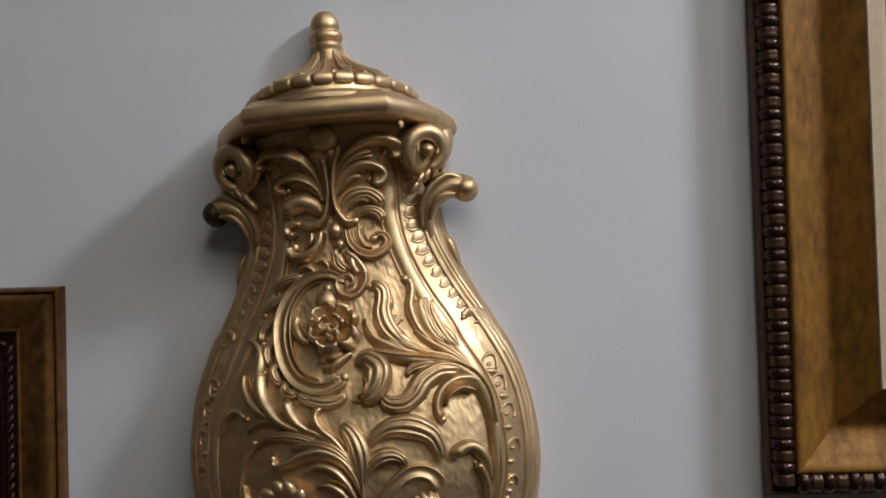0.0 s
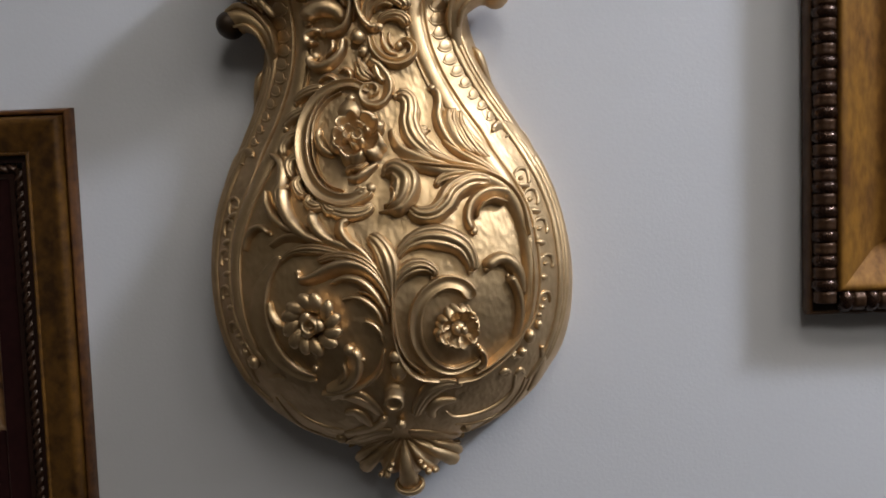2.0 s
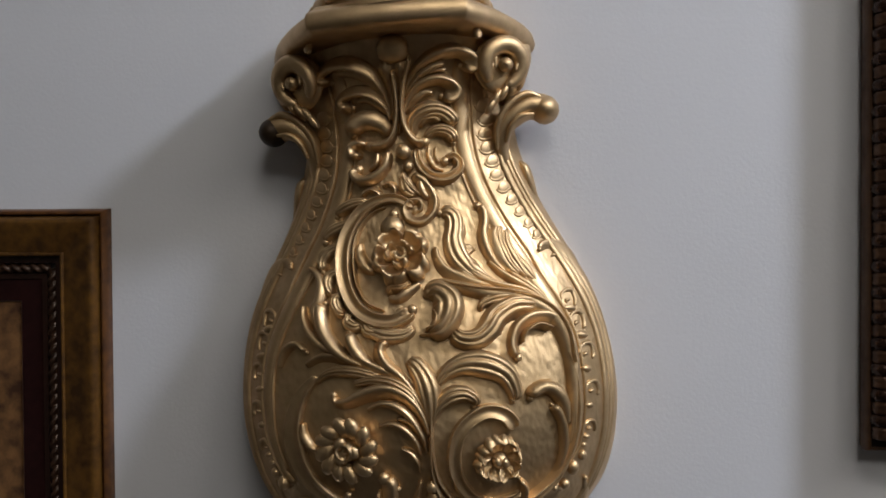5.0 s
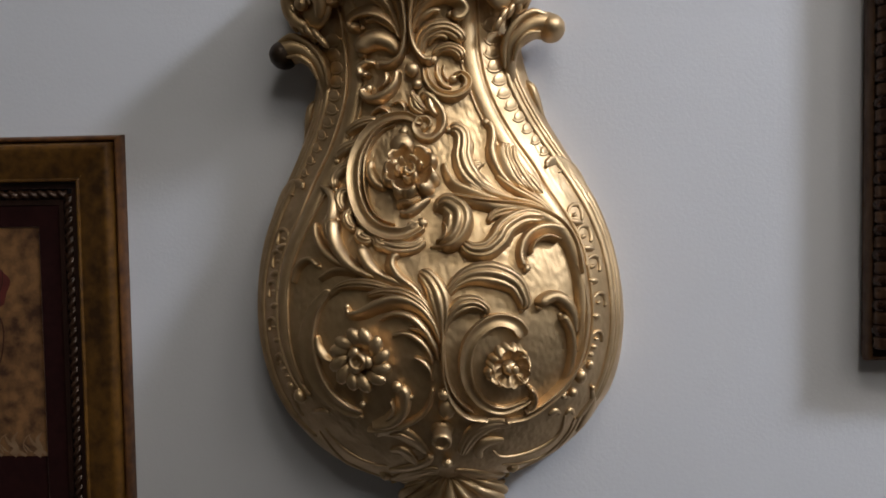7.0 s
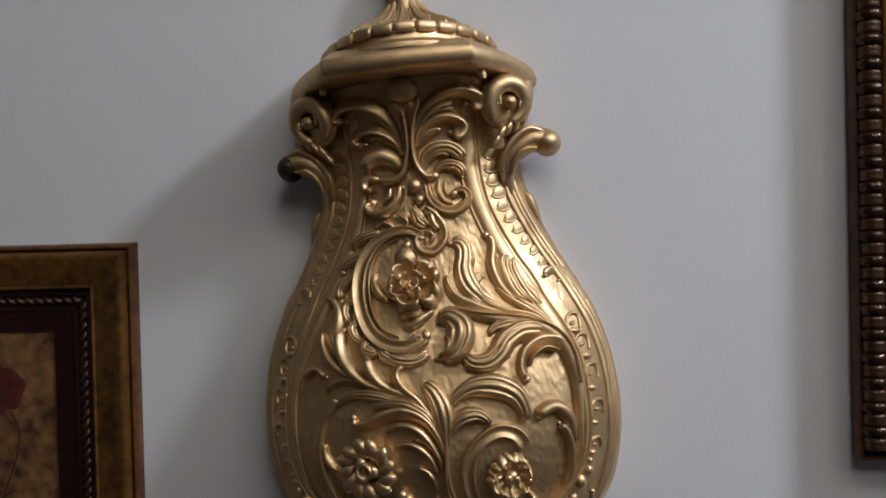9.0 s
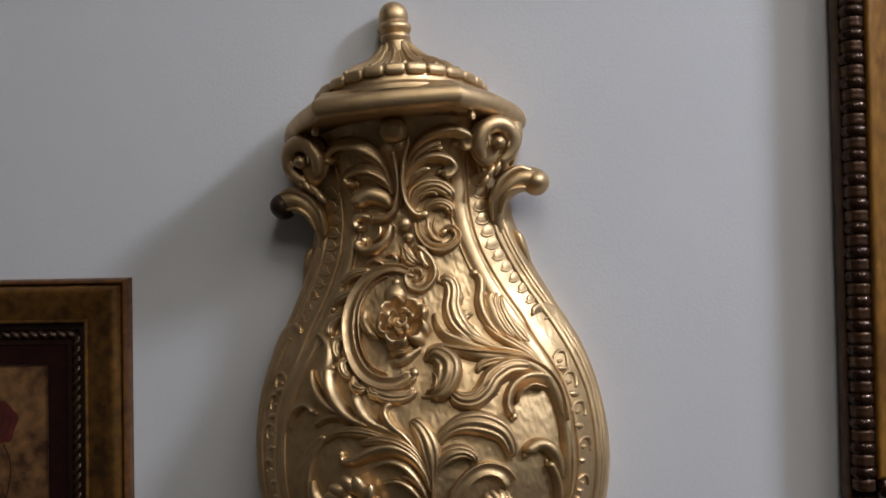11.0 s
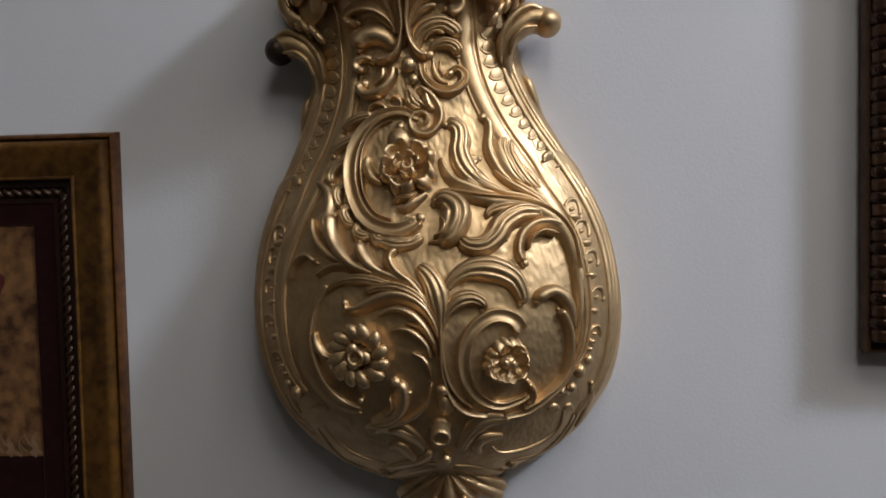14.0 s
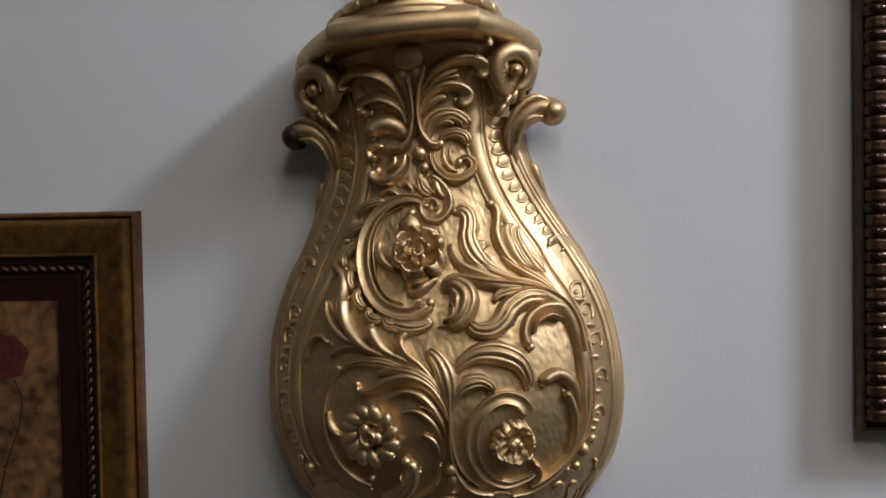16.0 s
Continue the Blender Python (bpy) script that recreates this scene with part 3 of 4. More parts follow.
def flower(x, z, boss, rings, tall=1.0):
    """A carved flower: a dished boss and rings of petals, each ring: kind, count, distance out, length, width, thickness, lift, turn, swirl (mm, degrees)."""
    m = frame_at(x * 0.001, z * 0.001, 0.003)
    rows = smooth_curve([(boss * 1.25, -3), (boss * 1.2, 4), (boss * 1.05, 8.4 * tall), (boss * 0.8, 9.6 * tall), (boss * 0.5, 6.4), (boss * 0.3, 5.0), (0.3, 5.6)], 24) * 0.001
    f = part("flower", grid("flower", [[(r * math.cos(t) * (1 + 0.06 * math.sin(3 * t)), r * math.sin(t), h * (1 + 0.10 * math.sin(2 * t + 1))) for t in np.linspace(0, 2 * np.pi, 29)[:-1]] for r, h in rows], GOLD, close_v=True), vase, "carved gold flower")
    f.matrix_basis = m
    for kind, count, out, ln, wd, th, lift, turn, swirl in rings:
        if kind == "broad":
            me = petal_mesh(ln * 0.001, wd * 0.001, th * 0.001, 0.85)
        else:
            me = blob_mesh("petal", wd * 0.0005, ln * 0.0005, th * 0.0005, 0.22 if wd > 6 else 0.0)
        for i in range(count):
            a = turn + 360 * i / count + random.uniform(-5, 5)
            k = part("petal", me, f)
            s = random.uniform(0.92, 1.08)
            k.matrix_basis = pose(0, 0, 0, 0, 0, a) @ pose(0, out * 0.001, lift * 0.001, random.uniform(2, 12), random.uniform(-6, 6), swirl) @ Matrix.Diagonal((s, s, 1, 1))


def sides():
    """The bands that frame the carved panel, alike on both flanks."""
    rail = [(60, 322), (55, 306), (53, 290), (52.4, 270), (52.4, 250), (57, 224), (65.5, 198), (78.2, 171), (93.8, 144), (108, 119.6), (120.4, 98), (129.8, 77), (135, 56.5), (137, 34), (137, 9), (134, -11), (127.7, -31), (117, -47)]
    sweep("rail", rail, (15, 12, 5), 4.0, "round", mirror=True)
    off = [(x + (10 if z > 230 else 9 if z > 120 else 6.5), z + 3) for x, z in rail[1:]]
    sweep("rail_fillet", off, (2.5, 3, 2), 2.6, "round", mirror=True)
    inn = [(x - (9 if z > 230 else 8 if z > 120 else 5.5), z - 3) for x, z in rail[1:-1]]
    sweep("rail_fillet", inn, (2.2, 2.6, 2), 2.4, "round", mirror=True)
    rim = [(87, 262), (83.5, 250), (85.4, 229), (94, 205), (107.5, 178), (123.7, 150), (138, 125), (152, 94), (161, 60), (163.5, 24), (160.7, -12), (152.5, -43), (139, -70), (122, -91)]
    sweep("rim", rim, (4, 5, 3), 3.4, "round", mirror=True)
    for k, w in ((5.2, 3.2), (9.0, 3.6)):
        line = [(min(x + k, 1000 * half_width(z * 0.001) * 0.988), z + 0.3 * k) for x, z in rim]
        sweep("rim_line", line, (2.5, w, 2), 2.2, "round", mirror=True)
    # shells between rail and rim
    shells = smooth_curve([(74, 280), (75, 266), (73, 252), (74, 242), (78, 228.5), (81.5, 214), (89, 200), (97.5, 185), (106, 171.5), (113, 160)], 11)
    for i, (x, z) in enumerate(shells):
        k = 1 - 0.040 * i
        a = math.radians(8 + 3.0 * i)
        for sd in (1, -1):
            ob = part("shell_lobe", blob_mesh("shell_lobe", 0.0092 * k, 0.0072 * k, 0.0011), vase)
            ob.matrix_basis = frame_at(sd * x * 0.001, z * 0.001, 0.0006) @ pose(0, 0, 0, 8, 0, sd * math.degrees(a))
        arc = [(x + k * (u * math.cos(a) - v * math.sin(a)), z + k * (u * math.sin(a) + v * math.cos(a))) for u, v in ((-9.0, 2.5), (-6.4, -3.2), (-1, -5.6), (5.0, -4.4), (8.6, 0.5))]
        sweep("shell_edge", arc, (1.8, 3.0, 1.6), 1.3, "round", mirror=True)
    for sd in (1, -1):
        for x, y, z, a in ((80.6, -62, 277, 36), (85.6, -61, 283.5, 34), (92.8, -59, 288, 31), (101.4, -56, 293, 27), (108.6, -52, 297, 25)):
            ob = part("flute", blob_mesh("flute", 0.0034, 0.0090, 0.0062), vase)
            ob.matrix_basis = pose(sd * x * 0.001, y * 0.001, z * 0.001, 80, sd * a, 0)
        for x, z, w, h in ((135.7, 91.9, 8.0, 3.2), (144.4, 67.7, 7.4, 3.2), (146.1, 38.6, 6.4, 3.0), (145.8, 7.0, 5.4, 3.0), (141.4, -20.1, 4.4, 2.6), (138.2, -26.6, 3.6, 2.6), (137.1, -36.6, 4.2, 4.6)):
            ob = part("bead", blob_mesh("bead", w * 0.001, h * 0.001, 0.0036), vase)
            ob.matrix_basis = frame_at(sd * x * 0.001, z * 0.001, 0.0008) @ pose(0, 0, 0, 0, 0, sd * -12)
        ob = part("bead", blob_mesh("bead", 0.0056, 0.0068, 0.0058), vase)
        ob.matrix_basis = frame_at(sd * 0.1264, -0.0441, 0.003)
    for x, z, k in ((135.6, 102.2, 1.05), (141.9, 82.1, 1.1), (147.9, 54.4, 1.05), (150.5, 21.5, 0.95), (145.7, -11.4, 0.8)):
        sweep("flank_curl", [(x - 6.4 * k, z - 3.0 * k), (x - 5.4 * k, z + 2.6 * k), (x - 0.6 * k, z + 5.6 * k), (x + 4.6 * k, z + 3.8 * k), (x + 6.4 * k, z - 3.0 * k), (x + 5.4 * k, z - 9.0 * k)], (2.0, 3.8 * k, 3.0 * k), 2.6, "round", mirror=True)
        sweep("curl_eye", [(x - 3.4 * k, z - 3.6 * k), (x + 1.6 * k, z - 2.4 * k)], (3.2 * k, 3.8 * k, 3.0 * k), 2.6, "round", mirror=True)
    sweep("acanthus_leaf", [(113.3, 145.3), (118.6, 149.9), (126.7, 149.2), (135.9, 142.6), (144.4, 130.5), (150.2, 116.2)], (6, 7.5, 2.5), 4.4, "lead", b0=2.6, mirror=True)
    sweep("leaf_edge", [(124, 139), (131, 139.5), (139, 131), (146, 119), (150, 107)], (2.5, 4.0, 1.5), 3.0, "round", mirror=True)
    # hooks, volutes and spurs of the neck
    for sd in (1, -1):
        out = 1.03 if sd > 0 else 1.0
        hook = tube("hook", [(sd * x * (out if z > 265 else 1.0), y, z) for x, y, z in ((92, -22, 214), (87.5, -29, 230), (86.5, -34, 246), (90, -36, 260), (98.5, -36, 270.5), (110, -34, 276.5), (120, -32, 276), (126, -31, 273))], (4, 6, 8, 9.5, 10.8, 12, 12.8, 12.8), flat=1.5, label="scrolled gold side hook", n=48)
        kb = part("hook_bulb", blob_mesh("hook_bulb", 0.0132, 0.0132, 0.0210, n=28, k=19), hook, "rounded end of the hook" if sd > 0 else "rounded end of the hook, dark brown")
        # left bulb takes the dark brown material, the right one stays gold
        if sd < 0:
            kb.data.materials[0] = DARK_BULB
        kb.matrix_basis = pose(sd * 0.1250 * out, -0.0330, 0.2730, 90, 0, 0)
        tube("hook_crest", [(sd * 83, -45, 240), (sd * 84.5, -49, 258), (sd * 91, -51, 272), (sd * 101, -50, 282), (sd * 113, -48, 287), (sd * 124, -45, 284)], (1.5, 2.6, 3.2, 3.4, 3.2, 2.0), hook)
        tube("hook_lip", [(sd * 92, -46, 246), (sd * 97, -50, 259), (sd * 106, -51, 267), (sd * 117, -50, 268)], (1.5, 2.4, 2.4, 1.5), hook)
        tube("spur", [(sd * 120, -5, 180), (sd * 113.5, -9, 198), (sd * 109.5, -12, 212), (sd * 107, -14, 222), (sd * 103.5, -14, 227)], (1.5, 4, 5.4, 4.8, 3.4), flat=1.8)
        # volute under the ledge: a thick rolled arch over a round eye
        e1, nrm = np.array((0.84 * sd, 0.54, 0.0)), np.array((0.54 * sd, -0.84, 0.0))
        o = np.array((0.0920 * sd, -0.0610, 0.3120))
        pts, rad = [], []
        for i in range(22):
            f = i / 21
            a = math.radians(215 - 285 * f)
            r = 0.0205 - 0.0030 * math.sin(math.pi * f) - 0.0020 * f
            q = o + e1 * r * math.cos(a) + np.array((0, 0, 1.0)) * r * math.sin(a) + nrm * (0.006 * math.sin(math.pi * f) + 0.002)
            pts.append(q * 1000)
            rad.append(5.0 + 3.6 * math.sin(math.pi * f) ** 0.8)
        vol = tube("volute", pts, rad, label="carved gold corner volute", n=90)
        inner = [(o + e1 * r * math.cos(a) + np.array((0, 0, 1.0)) * r * math.sin(a) + nrm * 0.0095) * 1000 for r, a in ((0.0125, 3.4), (0.0128, 2.6), (0.0126, 1.8), (0.0122, 1.0), (0.0115, 0.2), (0.0105, -0.5))]
        tube("volute_rim", inner, (1.2, 1.8, 2.0, 2.0, 1.8, 1.2), vol)
        eye = part("volute_eye", blob_mesh("volute_eye", 0.0068, 0.0068, 0.0066), vol)
        eye.matrix_basis = Matrix.Translation(o + nrm * 0.0075 + np.array((0, 0, -0.001)))
        core = part("volute_core", blob_mesh("volute_core", 0.0250, 0.0250, 0.0080, n=24, k=13), vol)
        m = Matrix.Identity(4)
        for i in range(3):
            m[i][0], m[i][1], m[i][2], m[i][3] = e1[i], (0, 0, 1.0)[i], nrm[i], (o - nrm * 0.006)[i]
        core.matrix_basis = m
        tube("shoulder", [(sd * 110, -8, 338), (sd * 109, -20, 322), (sd * 104, -26, 304), (sd * 97, -28, 286)], (11, 11, 9, 6), flat=1.5)
        tube("corner_spur", [(sd * 73, -90, 339), (sd * 74, -92, 334)], (3.0, 3.6))


sides()
flower(FLOWERS[0][0], FLOWERS[0][1], 7.0, [("broad", 5, 3.0, 24, 23, 13, 0.0, 14, 8), ("broad", 3, 0.0, 13.5, 15, 10, 7.0, 50, 22)], 1.35)
sweep("bud", [(FLOWERS[0][0] + r * math.cos(a), FLOWERS[0][1] + r * math.sin(a)) for r, a in zip(np.linspace(8.5, 0.8, 14), np.linspace(3.6, -5.0, 14))], (4.2, 5.0, 4.6), 6.0, "round", rise=(10, 16))
flower(FLOWERS[1][0], FLOWERS[1][1], 7.4, [("finger", 12, 20.0, 20, 12.5, 12, 4.0, 5, 34), ("finger", 3, 8.2, 9, 12, 10, 7.0, 25, 20)], 1.2)
flower(FLOWERS[2][0], FLOWERS[2][1], 3.5, [("broad", 8, 5.0, 16.5, 15, 9, 1.0, 12, 10), ("finger", 1, 0.0, 15, 15, 17, 5.0, 60, 0), ("finger", 2, 3.5, 7, 9, 8, 11.0, 80, 30)])


def foot():
    """The knob, the fan-shaped shell and its beads below the body."""
    m = frame_at(0.0020, -0.0795)
    rows = smooth_curve([(11, -4), (9.6, 2), (8.2, 5), (8.6, 11), (9.0, 16), (8.2, 18.5), (6.4, 18.8), (5.4, 16.8), (0.3, 16.4)], 30) * 0.001
    k = part("knob", grid("knob", [[(r * math.cos(t), r * math.sin(t), h) for t in np.linspace(0, 2 * np.pi, 25)[:-1]] for r, h in rows], GOLD, close_v=True), vase, "short round knob with a dished end")
    k.matrix_basis = m
    # fan shell: eleven deep flutes that end in a scalloped, turned-back lip
    fan = []
    for f in np.concatenate([np.linspace(0.0, 0.9, 20), np.linspace(0.925, 1.0, 5)]):
        row = []
        for a in np.linspace(-1.28, 1.28, 133):
            wave = math.cos(a * 13.5)
            R = (0.0555 - 0.0045 * abs(a)) * (0.93 + 0.07 * abs(math.cos(a * 6.75)) ** 0.6)
            r = R * f
            back = 0.020 * max(0.0, (f - 0.86) / 0.14) ** 1.6
            row.append((r * math.sin(a), -0.054 - 0.006 * math.sin(math.pi * min(1, f)) + 0.022 * f ** 2 - 0.0034 * f ** 0.8 * wave + back, -0.131 - r * math.cos(a)))
        fan.append(row)
    part("shell", grid("shell", fan, GOLD, flip=True), vase, "fan-shaped gold shell at the foot")
    # middle tongue, which ends in a wide dished cup
    tube("shell_tongue", [(-0.5, -55, -146), (-0.6, -55, -158), (-0.8, -52, -170), (-0.8, -44, -181)], (4, 5.5, 7.5, 10), flat=0.7)
    rim = smooth_curve([(9, -13), (13, -8), (15, -2), (14.8, 1.5), (13, 3), (11.4, 2.2), (10.4, 0.2), (0.2, -0.6)], 26) * 0.001
    cup = part("shell_cup", grid("shell_cup", [[(r * math.cos(e), 0.72 * r * math.sin(e), h) for e in np.linspace(0, 2 * math.pi, 33)[:-1]] for r, h in rim], GOLD, close_v=True), vase, "dished oval end of the shell")
    cup.matrix_basis = pose(-0.0008, -0.0410, -0.1860, 50, 0, 0)
    for sd in (1, -1):
        # rolled side lobes
        tube("shell_lobe", [(sd * 12, -53, -142), (sd * 25, -50, -151), (sd * 36, -42, -160), (sd * 43, -32, -167)], (2, 4.2, 6.5, 7.5), flat=0.8)
        tube("shell_lobe", [(sd * 22, -53, -140), (sd * 35, -48, -147), (sd * 45, -38, -154), (sd * 49, -29, -160)], (1.8, 3.2, 4.8, 5.2), flat=0.8)
        tube("shell_rib", [(sd * 9, -55, -148), (sd * 15, -53, -158), (sd * 21, -47, -167), (sd * 26, -39, -174)], (1.5, 2.6, 3.4, 3.6))
        for x, y, z, r in ((13.5, -57, -160, 2.6), (16.5, -56, -165.5, 3.2), (20, -53, -171, 3.6), (26, -49, -171.5, 3.2)):
            ob = part("bead", blob_mesh("bead", r * 0.001, r * 0.001, r * 0.001), vase)
            ob.matrix_basis = pose(sd * x * 0.001, y * 0.001, z * 0.001)
        for x, y, z, r in ((57, -48, -129, 2.8), (55, -46, -135, 3.0), (51, -44, -141, 3.0), (44, -43, -147, 2.8), (33, -44, -152, 2.6), (19, -46, -156, 2.4), (8, -47, -158, 2.0)):
            tube("foot_leaf", [(sd * 0.08 * x, -65, -126), (sd * 0.45 * x, -59 + 0.1 * (57 - x), -128 + 0.42 * (z + 129)), (sd * x, y + 2, z)], (1.0, 0.72 * r, 1.2))
        ob = part("bead", blob_mesh("bead", 0.0066, 0.0066, 0.0066), vase)
        ob.matrix_basis = pose(sd * 0.0600, -0.0490, -0.1310)


foot()


def lid_leaves():
    """Broad leaves laid over the lid, each with a rib, and a bead between two."""
    for i in range(7):
        a = -1.35 + 2.7 * i / 6
        def at(aa, dd, z, off=0.0):
            return (aa * math.sin(a + off), -dd * math.cos(a + off), z)
        leaf = tube("lid_leaf", [at(64, 79, 391), at(48, 56, 397), at(33, 40, 406), at(22.5, 31.5, 417), at(17, 27.5, 427)], (4, 10.5, 8.5, 5.5, 2.5), flat=0.30)
        tube("leaf_rib", [at(58, 72, 397), at(46, 54, 402), at(32, 39.5, 410.5), at(22, 31.5, 420)], (1.4, 1.8, 1.5, 1.0), leaf)
        for off in (-0.10, 0.10):
            tube("leaf_edge", [at(60, 74, 395.5, off * 0.6), at(47, 55, 400, off * 1.5), at(32, 39.5, 409, off * 1.8), at(22, 31, 419, off * 1.5)], (1.0, 1.5, 1.3, 0.8), leaf)
        ob = part("bead", blob_mesh("bead", 0.0034, 0.0034, 0.0034), vase)
        ob.matrix_basis = pose(0.069 * math.sin(a + 0.22), -0.092 * math.cos(a + 0.22), 0.3905)


lid_leaves()


# centre palmette of the neck
sweep("acanthus_leaf", [(-4.3, 257.2), (-2.7, 276.0), (-1.4, 297.1), (-1.8, 315.1), (-1.9, 327.6)], (5.26, 11.6, 26.3), 12, "double", rise=(0, 6))
sweep("acanthus_leaf", [(-14.4, 328.5), (-0.9, 332.0), (11.9, 326.1)], (11.6, 15.8, 11.6), 10, "round", rise=(7, 7))
sweep("scroll", [(-2.9, 317.0), (-2.2, 297.4), (-2.9, 276.2), (-8.5, 256.1), (-18.5, 248.3), (-29.7, 249.4)], (4.74, 3.68, 10.5), 14, "round", rise=(8, 0), b0=3.4, b1=5.4)
sweep("scroll", [(12.4, 325.6), (5.5, 307.1), (1.7, 283.8), (3.1, 263.7), (10.7, 250.0), (19.2, 249.3)], (3.68, 4.21, 9.47), 13, "round", rise=(8, 0), b1=5)
sweep("acanthus_leaf", [(-7.4, 276.3), (-11.7, 296.9), (-22.1, 313.5), (-36.7, 323.2), (-52.4, 325.8), (-62.9, 321.7), (-65.6, 314.4), (-58.9, 310.8)], (4.21, 7.37, 6.32), 11, "lead", rise=(0, 12), b1=3.5)
sweep("acanthus_leaf", [(-11.6, 285.3), (-19.4, 303.5), (-31.4, 313.6), (-45.0, 317.9), (-54.1, 317.1)], (3.16, 8.42, 5.26), 7, "round", rise=(0, 4))
sweep("acanthus_leaf", [(-7.3, 270.1), (-12.4, 285.1), (-22.4, 295.2), (-34.2, 299.6), (-46.0, 298.4), (-52.1, 292.8), (-48.8, 286.4), (-42.4, 285.7)], (4.21, 7.37, 7.37), 12, "lead", rise=(0, 8), b1=3.6)
sweep("acanthus_leaf", [(-11.5, 276.1), (-19.3, 286.5), (-28.8, 291.8), (-38.1, 290.7)], (2.63, 6.32, 4.21), 7, "round", rise=(0, 3))
sweep("acanthus_leaf", [(-10.7, 256.3), (-17.5, 267.8), (-29.3, 273.4), (-40.0, 270.2), (-44.3, 261.9)], (7.37, 13.7, 12.6), 12, "round", rise=(0, 7), b1=5)
sweep("scroll", [(-31.6, 250.8), (-39.6, 252.7), (-46.2, 249.0), (-44.9, 242.2), (-38.0, 241.5)], (6.32, 8.42, 5.26), 11, "round", rise=(0, 3))
sweep("scroll", [(-13.1, 243.5), (-16.2, 230.7), (-26.9, 220.7), (-39.5, 218.6), (-46.0, 225.8), (-41.7, 229.2)], (6.32, 10.5, 8.42), 12, "round", b1=5.2)
sweep("scroll", [(-23.4, 243.5), (-24.1, 233.7), (-32.5, 226.8)], (3.16, 6.32, 3.16), 8, "round")
sweep("acanthus_leaf", [(5.3, 288.5), (13.4, 307.1), (25.6, 319.3), (39.1, 326.0), (51.7, 327.4), (60.6, 323.2), (60.3, 315.7), (54.5, 315.4)], (4.21, 8.42, 8.42), 11, "lead", rise=(0, 12), b1=4)
sweep("acanthus_leaf", [(6.9, 292.5), (16.0, 306.4), (28.9, 315.7), (40.9, 319.0)], (2.63, 4.74, 3.16), 10, "round", rise=(0, 5))
sweep("acanthus_leaf", [(8.3, 295.5), (19.5, 308.2), (31.7, 313.0), (42.3, 312.9)], (2.63, 4.74, 3.16), 8, "round", rise=(0, 4))
sweep("acanthus_leaf", [(3.6, 275.6), (9.9, 290.0), (19.6, 299.7), (31.8, 304.1), (42.2, 301.4), (46.8, 294.8), (43.0, 288.7), (36.6, 289.1)], (4.21, 8.42, 8.42), 12, "lead", rise=(0, 8), b1=3.6)
sweep("acanthus_leaf", [(5.2, 277.8), (12.7, 287.9), (21.9, 293.5), (29.4, 292.9)], (2.63, 5.79, 3.68), 8, "round", rise=(0, 3))
sweep("acanthus_leaf", [(7.8, 254.6), (11.1, 268.5), (20.4, 276.3), (32.3, 277.1), (41.2, 269.4), (42.7, 261.7)], (5.26, 12.6, 8.42), 12, "leaf", rise=(0, 7), b1=3.4)
sweep("acanthus_leaf", [(15.8, 262.8), (20.6, 268.9), (28.2, 270.0), (33.3, 265.8)], (2.63, 4.74, 3.16), 9, "round", rise=(0, 4))
sweep("acanthus_leaf", [(19.3, 251.6), (25.1, 257.6), (33.9, 259.1), (41.0, 254.8), (43.6, 246.4)], (4.21, 8.95, 6.32), 11, "leaf", rise=(0, 5), b1=3)
sweep("scroll", [(11.0, 243.6), (13.2, 229.2), (22.2, 218.1), (34.8, 214.9), (44.8, 220.1), (47.0, 228.7), (41.5, 234.6), (35.4, 230.7)], (7.37, 11.6, 7.37), 12, "double", b1=5)
sweep("scroll", [(21.7, 245.0), (22.0, 234.0), (26.7, 224.9), (34.0, 222.1)], (3.16, 5.26, 2.63), 8, "round")
sweep("scroll", [(28.2, 244.5), (27.5, 235.8), (30.3, 229.0)], (2.63, 4.21, 2.63), 6, "round")
ball(-0.1, 241.3, 6.84, 7)
ball(3.2, 228.0, 4.74, 6)
sweep("acanthus_leaf", [(-3.9, 220.9), (-0.9, 215.3), (1.8, 207.4), (9.0, 201.4)], (5.26, 10.5, 4.21), 9, "leaf")
sweep("acanthus_leaf", [(15.6, 219.3), (12.9, 211.9), (14.6, 204.2), (19.5, 197.3)], (4.21, 6.32, 3.16), 9, "round", b0=2.6)

# great c-scroll round the upper flower
sweep("scroll", [(5.8, 191.9), (-9, 200), (-23.7, 199.5), (-38, 192.2), (-49.5, 178.9), (-56.8, 161), (-58.4, 140.5), (-54.5, 120.9), (-45.5, 105.2), (-32.4, 96.3), (-17.3, 93.7), (-4.2, 98), (1, 102.9)], (7.2, 14.4, 12), 14.4, "gutter", b1=5.5)
sweep("scroll", [(-18.9, 193.3), (-31.8, 187.9), (-42, 177.1), (-48.1, 161.1), (-48.7, 140.6), (-45.5, 124.1), (-37, 110.4), (-23, 103.4)], (1.8, 3, 1.8), 7.2, "round")
ball(-8.8, 100.8, 4.5, 3.5)
sweep("acanthus_leaf", [(2.3, 89.2), (-6.4, 83.6), (-21.3, 83.8), (-36.2, 89.8), (-48.7, 99.5)], (5.7, 11.4, 4.3), 9, "leaf")
sweep("scroll", [(36.2, 98.5), (31.5, 86.7), (20.5, 81.9), (5.8, 81.6)], (2.4, 6, 2.4), 7.2, "round")

# frill outside the c-scroll
sweep("scroll", [(-35.3, 200.2), (-47.9, 198.6), (-59.2, 193.7), (-64.6, 188)], (6.6, 12, 7.8), 9, "leaf", b1=3)
sweep("scroll", [(-51.5, 182.3), (-64, 177.4), (-73.2, 171.6), (-75.7, 165.6)], (6.6, 12, 7.8), 9, "leaf", b1=4)
